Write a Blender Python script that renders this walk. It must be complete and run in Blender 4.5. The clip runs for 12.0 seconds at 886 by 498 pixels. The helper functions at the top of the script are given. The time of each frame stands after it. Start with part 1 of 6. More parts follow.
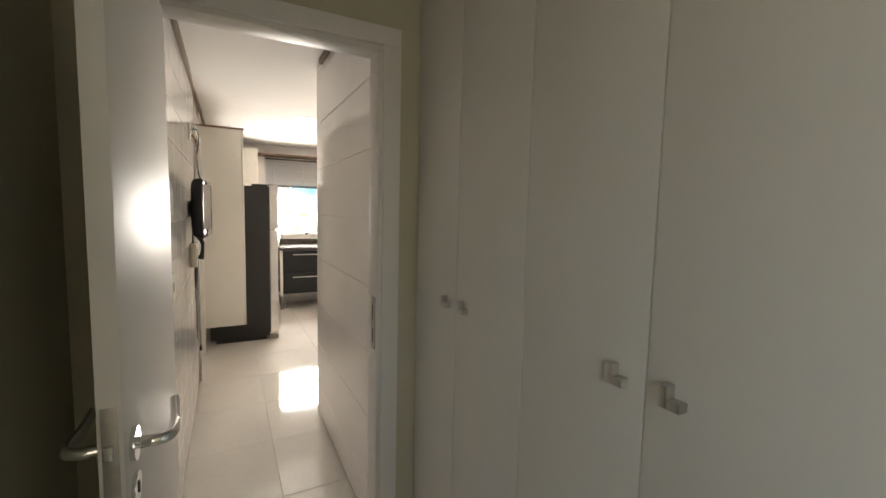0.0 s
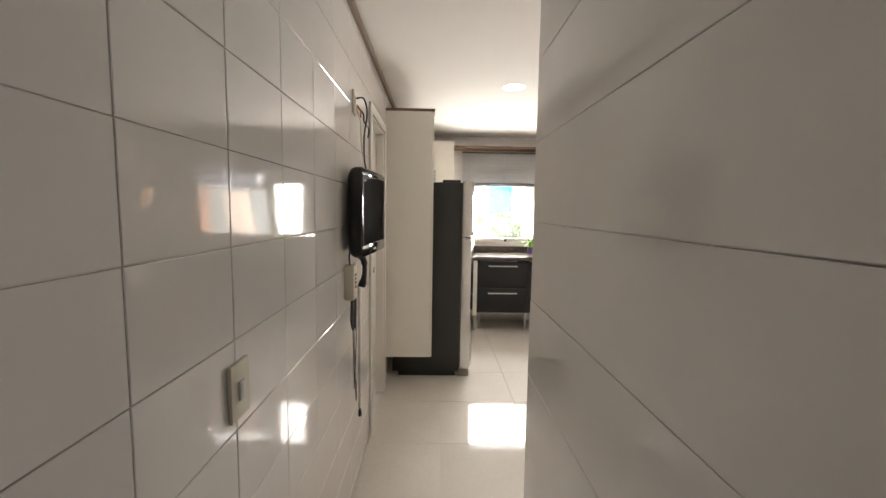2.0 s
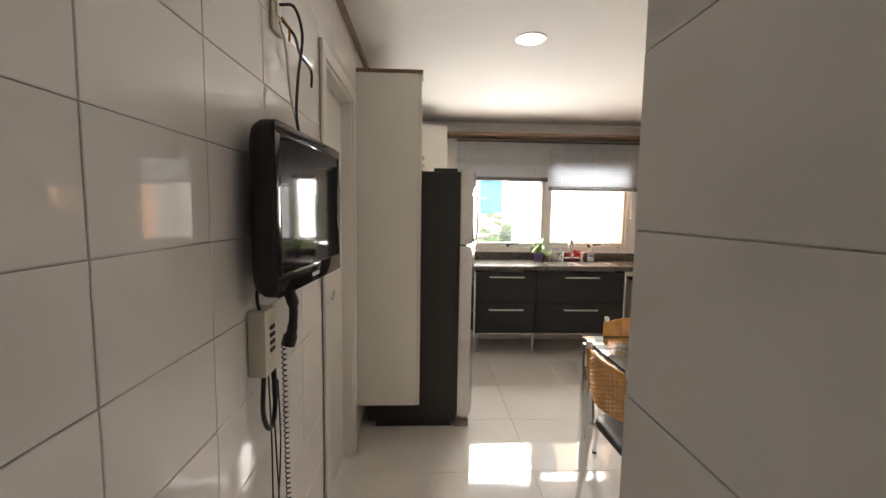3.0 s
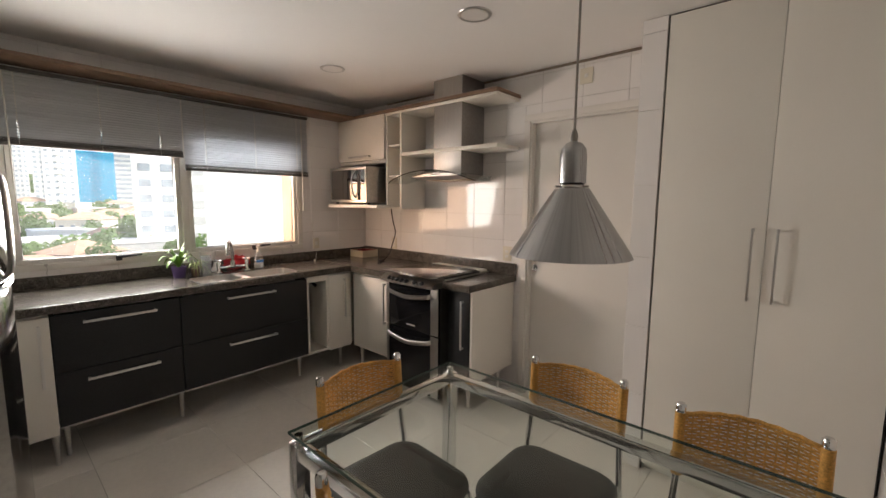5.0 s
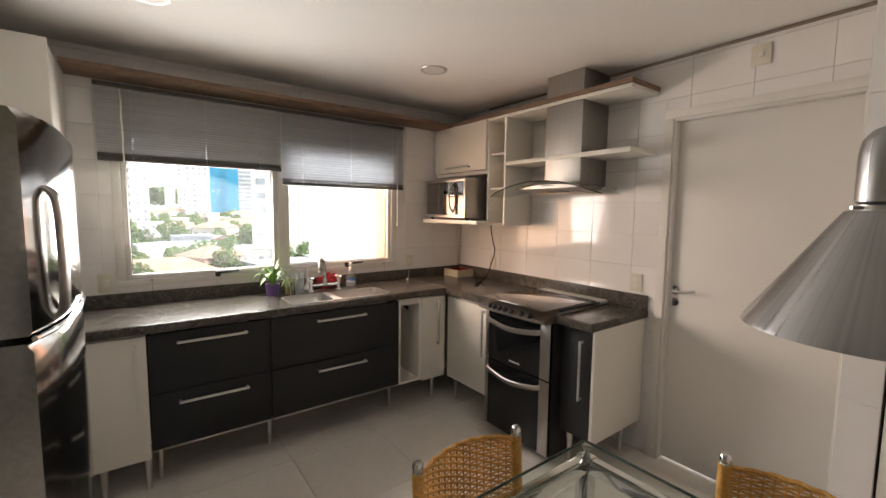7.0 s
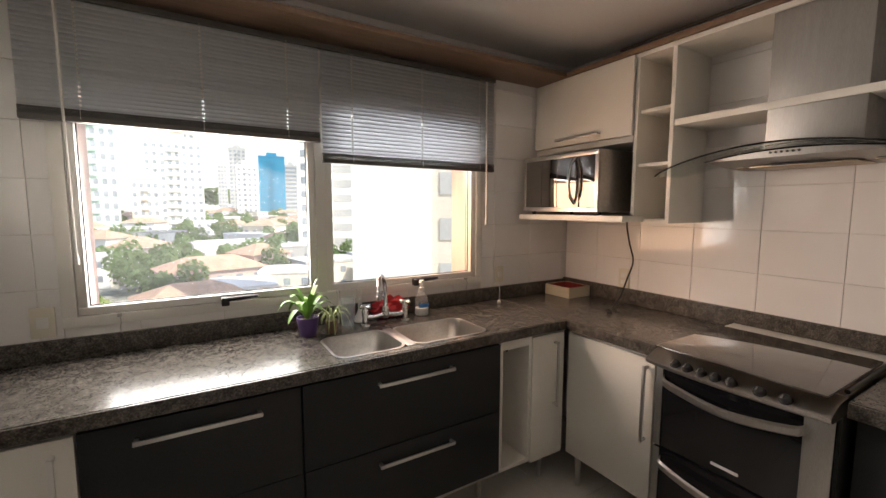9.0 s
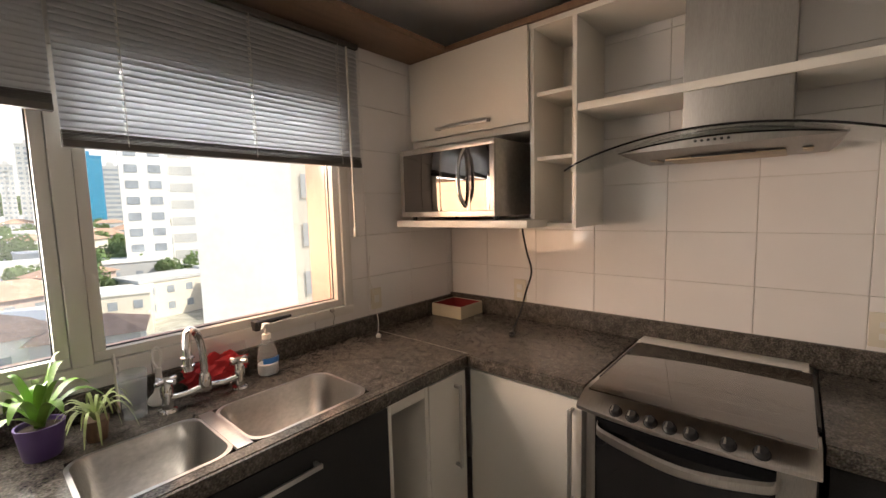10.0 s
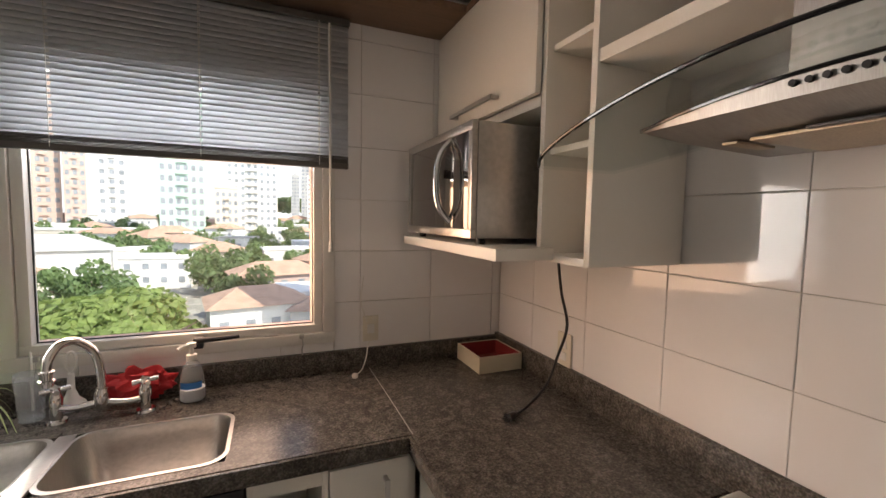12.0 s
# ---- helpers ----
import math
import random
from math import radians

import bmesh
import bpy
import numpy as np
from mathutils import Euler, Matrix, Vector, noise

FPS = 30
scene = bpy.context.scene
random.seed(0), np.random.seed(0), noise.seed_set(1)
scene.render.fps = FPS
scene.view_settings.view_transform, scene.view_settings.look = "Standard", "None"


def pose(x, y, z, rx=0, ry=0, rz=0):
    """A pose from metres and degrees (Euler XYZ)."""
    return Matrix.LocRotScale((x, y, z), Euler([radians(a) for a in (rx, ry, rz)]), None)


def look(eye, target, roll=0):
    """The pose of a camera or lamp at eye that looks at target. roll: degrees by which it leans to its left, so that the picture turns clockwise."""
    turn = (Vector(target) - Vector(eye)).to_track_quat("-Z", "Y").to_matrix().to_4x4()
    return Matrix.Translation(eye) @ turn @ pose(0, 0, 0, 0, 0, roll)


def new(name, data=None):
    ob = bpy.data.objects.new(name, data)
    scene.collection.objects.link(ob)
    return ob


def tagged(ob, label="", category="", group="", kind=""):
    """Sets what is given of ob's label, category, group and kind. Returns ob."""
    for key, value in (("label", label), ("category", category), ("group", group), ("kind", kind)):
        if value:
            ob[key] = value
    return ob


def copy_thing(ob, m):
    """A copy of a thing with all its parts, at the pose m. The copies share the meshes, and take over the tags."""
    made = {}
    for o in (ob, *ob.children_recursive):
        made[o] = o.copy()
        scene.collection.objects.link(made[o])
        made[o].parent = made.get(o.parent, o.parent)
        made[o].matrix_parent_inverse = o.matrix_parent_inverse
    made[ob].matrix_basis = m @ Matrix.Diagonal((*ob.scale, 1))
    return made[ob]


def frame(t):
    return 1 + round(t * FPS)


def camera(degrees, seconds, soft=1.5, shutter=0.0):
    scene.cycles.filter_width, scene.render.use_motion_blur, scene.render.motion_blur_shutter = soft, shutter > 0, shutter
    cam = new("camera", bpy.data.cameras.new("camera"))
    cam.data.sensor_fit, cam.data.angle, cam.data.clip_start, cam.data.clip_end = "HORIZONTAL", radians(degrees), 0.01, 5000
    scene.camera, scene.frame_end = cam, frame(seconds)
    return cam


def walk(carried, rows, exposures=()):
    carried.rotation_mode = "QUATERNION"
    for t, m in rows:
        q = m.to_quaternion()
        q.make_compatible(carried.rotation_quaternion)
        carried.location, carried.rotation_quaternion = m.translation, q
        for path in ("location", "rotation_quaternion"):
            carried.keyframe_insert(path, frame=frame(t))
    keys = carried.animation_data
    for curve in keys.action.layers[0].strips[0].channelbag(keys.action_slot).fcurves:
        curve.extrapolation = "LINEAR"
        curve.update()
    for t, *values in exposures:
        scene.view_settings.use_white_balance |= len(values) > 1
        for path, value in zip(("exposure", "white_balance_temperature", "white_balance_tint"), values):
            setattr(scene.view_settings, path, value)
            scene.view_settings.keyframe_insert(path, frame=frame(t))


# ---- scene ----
cam = camera(94.1, 12.0)
PATH = [
    (0, (0.222, 0.191, 1.445), (1.143, 1.958, 1.272), 1.3),
    (0.4, (0.277, 0.338, 1.437), (0.694, 2.289, 1.259), 1.0),
    (0.5, (0.302, 0.405, 1.439), (0.636, 2.369, 1.26), 1.1),
    (0.8, (0.325, 0.600, 1.455), (0.521, 2.58, 1.260), 1.0),
    (1, (0.341, 0.744, 1.478), (0.495, 2.727, 1.272), 1.0),
    (1.5, (0.396, 1.14, 1.458), (0.47, 3.129, 1.265), 0.7),
    (2, (0.392, 1.552, 1.457), (0.43, 3.543, 1.269), 0.9),
    (2.5, (0.362, 2.001, 1.463), (0.4, 3.992, 1.273), 0.9),
    (2.7, (0.375, 2.172, 1.444), (0.413, 4.163, 1.257), 0.9),
    (4.3, (0.535, 3.289, 1.470), (1.438, 5.066, 1.261), -0.1),
    (4.5, (0.577, 3.353, 1.481), (1.62, 5.046, 1.265), -0.3),
    (5, (0.688, 3.472, 1.473), (2.178, 4.787, 1.244), 0.5),
    (5.5, (0.742, 3.554, 1.463), (2.531, 4.419, 1.236), 0.4),
    (6, (0.787, 3.611, 1.456), (2.633, 4.346, 1.23), 0.7),
    (6.5, (0.835, 3.727, 1.482), (2.461, 4.871, 1.264), 0.5),
    (7, (0.887, 3.866, 1.503), (2.076, 5.464, 1.324), 0.7),
    (7.2, (0.88, 3.946, 1.485), (1.884, 5.668, 1.319), 0.9),
    (8.8, (1.168, 4.837, 1.466), (2.05, 6.63, 1.288), -0.2),
    (9, (1.211, 4.975, 1.474), (2.239, 6.679, 1.278), 0.1),
    (9.5, (1.349, 5.258, 1.485), (2.652, 6.761, 1.281), 0.5),
    (10, (1.54, 5.425, 1.492), (3.048, 6.724, 1.299), -1.5),
    (10.5, (1.786, 5.433, 1.494), (3.58, 6.285, 1.256), -1.8),
    (11, (2.056, 5.408, 1.477), (3.917, 6.102, 1.238), -1.6),
    (11.5, (2.288, 5.422, 1.495), (3.934, 6.543, 1.312), -1.1),
    (12, (2.451, 5.365, 1.508), (3.224, 7.205, 1.363), 1.1),
]
EXPOSURES = [(0, 3.25, 7000, 10), (0.5, 3.35, 6650, 10), (1, 3.3, 6400, 10), (1.5, 3.1, 6500, 10), (2, 2.9, 6700, 10), (2.5, 2.68, 6750, 10), (4.5, 1.72, 6650, 11), (5.5, 1.56, 6600, 11), (6, 1.54, 6550, 11), (7, 1.74, 6700, 11), (9, 1.42, 6700, 12), (9.5, 1.35, 6700, 12), (10.5, 1.5, 7150, 12), (11, 1.86, 6850, 13), (11.5, 2.02, 6700, 13), (12, 1.46, 6650, 12)]
walk(cam, [(t, look(eye, target, roll)) for t, eye, target, roll in PATH], EXPOSURES)

# ---- world, sun, window light ----
world = bpy.data.worlds.new("world")
scene.world = world
world.use_nodes = True
wn = world.node_tree.nodes
sky = wn.new("ShaderNodeTexSky")
sky.sky_type = 'NISHITA'
sky.sun_disc = False
sky.sun_elevation = radians(47)
sky.sun_rotation = radians(141)
sky.dust_density = 1.5
world.node_tree.links.new(sky.outputs[0], wn["Background"].inputs[0])
wn["Background"].inputs[1].default_value = 0.105

sun = new("sun", bpy.data.lights.new("sun", 'SUN'))
sun.data.energy, sun.data.angle, sun.data.color = 2.3, radians(0.6), (1.0, 0.94, 0.84)
sun.matrix_world = look((42, -52, 72), (0, 0, 0))

# daylight in the kitchen window: sky in the one pane, light off the sunlit peach wing in the other, sky behind the lowered blind
for at, to, wide, high, power, tone, fan in (((1.27, 7.05, 1.44), (1.05, 3.4, 0.80), 0.80, 0.64, 9.9, (1.0, 0.955, 0.915), 155),
                                             ((2.19, 7.05, 1.39), (3.4, 5.85, 1.10), 0.80, 0.54, 2.4, (1.0, 0.62, 0.40), 150),
                                             ((2.19, 7.05, 1.80), (2.2, 5.0, 1.5), 0.80, 0.22, 2.2, (1.0, 0.97, 0.97), 170)):
    day = new("window_daylight", bpy.data.lights.new("window_daylight", 'AREA'))
    day.data.shape, day.data.size, day.data.size_y = 'RECTANGLE', wide, high
    day.data.energy, day.data.color = power, tone
    day.data.spread = radians(fan)
    day.matrix_world = look(at, to)

# unseen fill lamp, added behind the camera to brighten the wardrobe doors
hall_fill = new("hall_fill_light", bpy.data.lights.new("hall_fill_light", 'AREA'))
hall_fill.data.shape, hall_fill.data.size, hall_fill.data.size_y = 'RECTANGLE', 0.88, 1.1
hall_fill.data.energy, hall_fill.data.color = 0.32, (1.0, 0.955, 0.91)
hall_fill.matrix_world = look((-0.21, -0.9, 1.46), (1.0, -0.6, 1.4))


# ---- materials ----
def material(name, color, rough=0.5, metal=0.0, spots=0.0, scale=8.0, fine=0.0, fine_scale=300.0, bump=0.0, bump_scale=60.0,
             stretch=(1, 1, 1), per_object=0.0, coat=0.0, rough_var=0.0, spec=0.5):
    """A surface with variation at two scales, fine relief, and gloss that wanders."""
    m = bpy.data.materials.new(name)
    m.use_nodes = True
    n, l = m.node_tree.nodes, m.node_tree.links
    b = n["Principled BSDF"]
    b.inputs["Metallic"].default_value = metal
    b.inputs["Roughness"].default_value = rough
    b.inputs["Coat Weight"].default_value = coat
    b.inputs["Specular IOR Level"].default_value = spec
    geo = n.new("ShaderNodeTexCoord")
    mp = n.new("ShaderNodeMapping")
    mp.inputs["Scale"].default_value = stretch
    l.new(geo.outputs["Object"], mp.inputs[0])
    info = n.new("ShaderNodeObjectInfo")
    add = n.new("ShaderNodeVectorMath")
    l.new(mp.outputs[0], add.inputs[0])
    mul = n.new("ShaderNodeMath"); mul.operation = 'MULTIPLY'; mul.inputs[1].default_value = 37.0
    l.new(info.outputs["Random"], mul.inputs[0])
    l.new(mul.outputs[0], add.inputs[1])

    def tex(s, detail=4):
        t = n.new("ShaderNodeTexNoise")
        t.inputs["Scale"].default_value, t.inputs["Detail"].default_value = s, detail
        l.new(add.outputs[0], t.inputs["Vector"])
        return t.outputs["Fac"]

    def around(fac, amount):
        r = n.new("ShaderNodeMapRange")
        r.inputs["From Min"].default_value, r.inputs["From Max"].default_value = 0.25, 0.75
        r.inputs["To Min"].default_value, r.inputs["To Max"].default_value = 1 - amount, 1 + amount
        l.new(fac, r.inputs["Value"])
        return r.outputs[0]

    value = None
    for fac, amount in ((tex(scale) if spots else None, spots), (tex(fine_scale, 2) if fine else None, fine),
                        (info.outputs["Random"] if per_object else None, per_object)):
        if fac is None:
            continue
        v = around(fac, amount)
        if value is None:
            value = v
        else:
            mm = n.new("ShaderNodeMath"); mm.operation = 'MULTIPLY'
            l.new(value, mm.inputs[0]); l.new(v, mm.inputs[1])
            value = mm.outputs[0]
    if value is None:
        b.inputs["Base Color"].default_value = (*color, 1)
    else:
        sc = n.new("ShaderNodeVectorMath"); sc.operation = 'SCALE'
        sc.inputs[0].default_value = color
        l.new(value, sc.inputs["Scale"])
        l.new(sc.outputs[0], b.inputs["Base Color"])
    if rough_var:
        r = n.new("ShaderNodeMapRange")
        r.inputs["To Min"].default_value, r.inputs["To Max"].default_value = max(0.02, rough - rough_var), rough + rough_var
        l.new(tex(scale * 1.7), r.inputs["Value"])
        l.new(r.outputs[0], b.inputs["Roughness"])
    if bump:
        bp = n.new("ShaderNodeBump")
        bp.inputs["Strength"].default_value, bp.inputs["Distance"].default_value = bump, 0.01
        l.new(tex(bump_scale), bp.inputs["Height"])
        l.new(bp.outputs[0], b.inputs["Normal"])
    return m


def glass(name, tint=(1, 1, 1), gloss=0.02, film=0.03):
    """Thin clear glass: see-through, with a mirror film that grows at the rim."""
    m = bpy.data.materials.new(name)
    m.use_nodes = True
    n, l = m.node_tree.nodes, m.node_tree.links
    n.remove(n["Principled BSDF"])
    a, g, mix, fr = (n.new(k) for k in ("ShaderNodeBsdfTransparent", "ShaderNodeBsdfGlossy", "ShaderNodeMixShader", "ShaderNodeLayerWeight"))
    a.inputs[0].default_value = (*tint, 1)
    g.inputs["Roughness"].default_value = gloss
    fr.inputs["Blend"].default_value = 0.5
    pw, ml = n.new("ShaderNodeMath"), n.new("ShaderNodeMath")
    pw.operation, ml.operation = 'POWER', 'MULTIPLY_ADD'
    pw.inputs[1].default_value, ml.inputs[1].default_value, ml.inputs[2].default_value = 5.0, 0.8, film
    l.new(fr.outputs["Facing"], pw.inputs[0]); l.new(pw.outputs[0], ml.inputs[0])
    l.new(ml.outputs[0], mix.inputs[0]); l.new(a.outputs[0], mix.inputs[1]); l.new(g.outputs[0], mix.inputs[2])
    l.new(mix.outputs[0], n["Material Output"].inputs[0])
    return m


def mixed(m, kind, share, color):
    """Lay a share of another shader into a material: light let through, or milky haze."""
    n, l = m.node_tree.nodes, m.node_tree.links
    out = n["Material Output"].inputs[0]
    was = out.links[0].from_socket
    other, mix = n.new(kind), n.new("ShaderNodeMixShader")
    other.inputs[0].default_value = (*color, 1)
    mix.inputs[0].default_value = share
    l.new(was, mix.inputs[1]); l.new(other.outputs[0], mix.inputs[2]); l.new(mix.outputs[0], out)
    return m


def granite_material():
    m = material("granite", (0.1, 0.1, 0.1), rough=0.16, spec=0.3)
    n, l = m.node_tree.nodes, m.node_tree.links
    b = n["Principled BSDF"]
    co = n.new("ShaderNodeTexCoord")
    v1, v2, n1 = n.new("ShaderNodeTexVoronoi"), n.new("ShaderNodeTexNoise"), n.new("ShaderNodeTexNoise")
    v1.inputs["Scale"].default_value = 330
    v2.inputs["Scale"].default_value, v2.inputs["Detail"].default_value = 190, 5
    n1.inputs["Scale"].default_value = 7
    for t in (v1, v2, n1):
        l.new(co.outputs["Object"], t.inputs["Vector"])
    ramp = n.new("ShaderNodeValToRGB")
    e = ramp.color_ramp.elements
    e[0].position, e[0].color = 0.37, (0.036, 0.032, 0.027, 1)
    e[1].position, e[1].color = 0.64, (0.190, 0.172, 0.150, 1)
    mid = e.new(0.50); mid.color = (0.088, 0.078, 0.067, 1)
    n2, cloud = n.new("ShaderNodeTexNoise"), n.new("ShaderNodeMix")
    n2.inputs["Scale"].default_value, n2.inputs["Detail"].default_value, n2.inputs["Distortion"].default_value = 24, 6, 1.2
    l.new(co.outputs["Object"], n2.inputs["Vector"])
    cloud.inputs[0].default_value = 0.38
    l.new(v2.outputs["Fac"], cloud.inputs[2]); l.new(n2.outputs["Fac"], cloud.inputs[3])
    l.new(cloud.outputs[0], ramp.inputs[0])
    mix = n.new("ShaderNodeMix"); mix.data_type = 'RGBA'; mix.blend_type = 'MULTIPLY'
    mix.inputs[0].default_value = 0.14
    l.new(ramp.outputs[0], mix.inputs[6]); l.new(v1.outputs["Color"], mix.inputs[7])
    l.new(mix.outputs[2], b.inputs["Base Color"])
    r = n.new("ShaderNodeMapRange")
    r.inputs["To Min"].default_value, r.inputs["To Max"].default_value = 0.14, 0.28
    l.new(n1.outputs["Fac"], r.inputs["Value"]); l.new(r.outputs[0], b.inputs["Roughness"])
    return m


def spun_metal(m):
    """Streaks that run from the axis outward, as on a spun and brushed shade; its streaky reflections are put into the
    colour.
    """
    n, l = m.node_tree.nodes, m.node_tree.links
    b = n["Principled BSDF"]
    co, gr, no = n.new("ShaderNodeTexCoord"), n.new("ShaderNodeTexGradient"), n.new("ShaderNodeTexNoise")
    gr.gradient_type = 'RADIAL'
    no.noise_dimensions = '1D'
    no.inputs["Scale"].default_value, no.inputs["Detail"].default_value = 80, 7
    l.new(co.outputs["Object"], gr.inputs[0])
    l.new(gr.outputs["Fac"], no.inputs["W"])
    for low, high, socket in ((0.27, 0.38, "Roughness"), (0.38, 0.47, "Base Color")):
        r = n.new("ShaderNodeMapRange")
        r.inputs["From Min"].default_value, r.inputs["From Max"].default_value = 0.3, 0.7
        r.inputs["To Min"].default_value, r.inputs["To Max"].default_value = low, high
        l.new(no.outputs["Fac"], r.inputs["Value"])
        l.new(r.outputs[0], b.inputs[socket])
    return m


def facade_material(name, color):
    return material(name, color, rough=0.85, spots=0.08, scale=0.15, fine=0.06, fine_scale=2.0)


TILE = material("wall_tile_glaze", (0.84, 0.82, 0.80), rough=0.045, spots=0.02, scale=5, per_object=0.02, bump=0.035, bump_scale=4, rough_var=0.02)
GROUT = material("tile_grout", (0.72, 0.69, 0.64), rough=0.9, spots=0.15, scale=6, fine=0.1)
PORCELAIN = material("polished_floor_tile", (0.80, 0.765, 0.71), rough=0.055, spots=0.05, scale=2.2, fine=0.03, fine_scale=40, per_object=0.025, bump=0.012, bump_scale=3, rough_var=0.03)
JOINT = material("floor_joint", (0.74, 0.705, 0.65), rough=0.8, spots=0.1)
PAINT = material("white_wall_paint", (0.82, 0.80, 0.76), rough=0.75, spots=0.03, scale=2, fine=0.02, bump=0.04, bump_scale=220)
CEIL = material("white_ceiling_paint", (0.86, 0.845, 0.82), rough=0.85, spots=0.025, scale=1.2, bump=0.03, bump_scale=160)
HALL = material("cream_hall_paint", (0.52, 0.485, 0.36), rough=0.8, spots=0.05, scale=2, bump=0.05, bump_scale=200)
LACQ = material("white_lacquered_board", (0.79, 0.765, 0.70), rough=0.36, spots=0.025, scale=2.5, fine=0.015, bump=0.02, bump_scale=90, rough_var=0.06)
WARD = material("white_wardrobe_laminate", (0.68, 0.655, 0.60), rough=0.45, spots=0.025, scale=2.0, bump=0.03, bump_scale=120, rough_var=0.06)
CHAR = material("charcoal_laminate", (0.011, 0.012, 0.014), rough=0.6, spots=0.18, scale=4, fine=0.45, fine_scale=260, bump=0.15, bump_scale=300)
GRAN = granite_material()
STEEL = material("brushed_steel", (0.48, 0.465, 0.44), rough=0.33, metal=1.0, spots=0.05, scale=5, fine=0.12, fine_scale=60, stretch=(1, 12, 1), rough_var=0.06)
SATIN = material("satin_aluminium", (0.62, 0.61, 0.59), rough=0.36, metal=1.0, spots=0.05, scale=9)
CHROME = material("chrome", (0.72, 0.72, 0.72), rough=0.09, metal=1.0, spots=0.05, scale=20, rough_var=0.05)
FSIDE = material("graphite_fridge_paint", (0.020, 0.019, 0.018), rough=0.5, spots=0.08, scale=3, fine=0.2, bump=0.06, bump_scale=500)
FDOOR = material("brushed_fridge_steel", (0.50, 0.485, 0.465), rough=0.11, metal=1.0, spots=0.06, scale=4, fine=0.10, fine_scale=70, stretch=(1, 14, 1))
BLACK = material("black_plastic", (0.014, 0.014, 0.015), rough=0.42, spots=0.1, scale=12)
GLOSSB = material("black_gloss_glass", (0.010, 0.010, 0.011), rough=0.05, spots=0.1)
GWALL = material("warm_grey_wall_paint", (0.64, 0.61, 0.57), rough=0.7, spots=0.03, scale=2, fine=0.02, bump=0.04, bump_scale=220)
GREYP = material("grey_plastic", (0.26, 0.24, 0.21), rough=0.5, spots=0.06)
IVORY = material("ivory_plastic", (0.70, 0.66, 0.55), rough=0.4, spots=0.05)
WHITEP = material("white_plastic", (0.75, 0.74, 0.70), rough=0.4, spots=0.04)
SASH = material("white_window_aluminium", (0.74, 0.72, 0.67), rough=0.38, spots=0.05, scale=6, bump=0.02)
BROWN = material("brown_veneer", (0.20, 0.125, 0.080), rough=0.55, spots=0.16, scale=3, fine=0.2, fine_scale=60, stretch=(1, 14, 1), bump=0.05)
GSHADE = material("taupe_gap_shade", (0.25, 0.20, 0.155), rough=0.7, spots=0.08, scale=2, bump=0.04, bump_scale=150)
SLAT = mixed(material("grey_blind_slat", (0.54, 0.54, 0.545), rough=0.45, spots=0.05, scale=6, per_object=0.06), "ShaderNodeBsdfTranslucent", 0.42, (0.70, 0.73, 0.77))
RAIL = material("dark_blind_rail", (0.09, 0.082, 0.075), rough=0.45, spots=0.1)
CORD = material("white_cord", (0.70, 0.68, 0.63), rough=0.8, spots=0.05)
RATTAN = material("woven_rattan", (0.66, 0.35, 0.085), rough=0.5, spots=0.22, scale=14, fine=0.25, fine_scale=160, bump=0.2, bump_scale=200)
VINYL = material("dark_grey_vinyl", (0.050, 0.048, 0.046), rough=0.48, spots=0.1, scale=8, bump=0.15, bump_scale=240)
PANE = mixed(glass("window_glass", (0.97, 0.985, 0.98)), "ShaderNodeBsdfTranslucent", 0.007, (0.9, 0.93, 0.95))   # milky share puts the outdoor glare veil into the glass
TGLASS = glass("table_glass", (0.91, 0.945, 0.925))
TEDGE = material("green_glass_edge", (0.07, 0.11, 0.095), rough=0.12, spots=0.1)
HGLASS = glass("hood_glass", (0.90, 0.93, 0.92))
CLEAR = mixed(glass("clear_plastic", (0.97, 0.98, 0.985), 0.06), "ShaderNodeBsdfDiffuse", 0.16, (0.75, 0.78, 0.80))
SOAP = material("pale_liquid_soap", (0.66, 0.70, 0.73), rough=0.3, spots=0.05)
BLUEP = material("blue_label", (0.04, 0.22, 0.62), rough=0.4, spots=0.08)
RED = material("red_cloth", (0.42, 0.015, 0.02), rough=0.75, spots=0.25, scale=18, fine=0.2, bump=0.3, bump_scale=160)
REDBOX = material("dark_red_lining", (0.26, 0.02, 0.02), rough=0.8, spots=0.15, scale=18)
CREAMB = material("cream_card", (0.62, 0.55, 0.40), rough=0.7, spots=0.08)
PURPLE = material("purple_pot", (0.12, 0.07, 0.22), rough=0.4, spots=0.1)
SOIL = material("potting_soil", (0.05, 0.035, 0.025), rough=0.95, spots=0.4, scale=60, bump=0.4)
LEAF = material("green_plant_leaf", (0.19, 0.36, 0.06), rough=0.42, spots=0.25, scale=20, per_object=0.1)
LEAFP = material("striped_pale_leaf", (0.42, 0.50, 0.22), rough=0.45, spots=0.25, scale=24)
PEACH = facade_material("sunlit_peach_render", (0.74, 0.42, 0.25))
REVEAL = facade_material("pale_peach_reveal", (0.66, 0.50, 0.46))
FWHITE = facade_material("white_facade", (0.78, 0.77, 0.74))
FCREAM = facade_material("cream_facade", (0.70, 0.64, 0.54))
FPINK = facade_material("pinkish_facade", (0.58, 0.44, 0.38))
FGREY = facade_material("grey_facade", (0.48, 0.48, 0.47))
FGREEN = facade_material("pale_green_facade", (0.50, 0.66, 0.58))
FBLUE = material("blue_curtain_wall", (0.03, 0.22, 0.38), rough=0.15, spots=0.15, scale=0.3)
FWIN = material("dark_window_glass", (0.31, 0.34, 0.37), rough=0.25, spots=0.3, scale=0.4)
ROOF = material("terracotta_roof", (0.48, 0.31, 0.22), rough=0.85, spots=0.2, scale=0.6, fine=0.15, fine_scale=6)
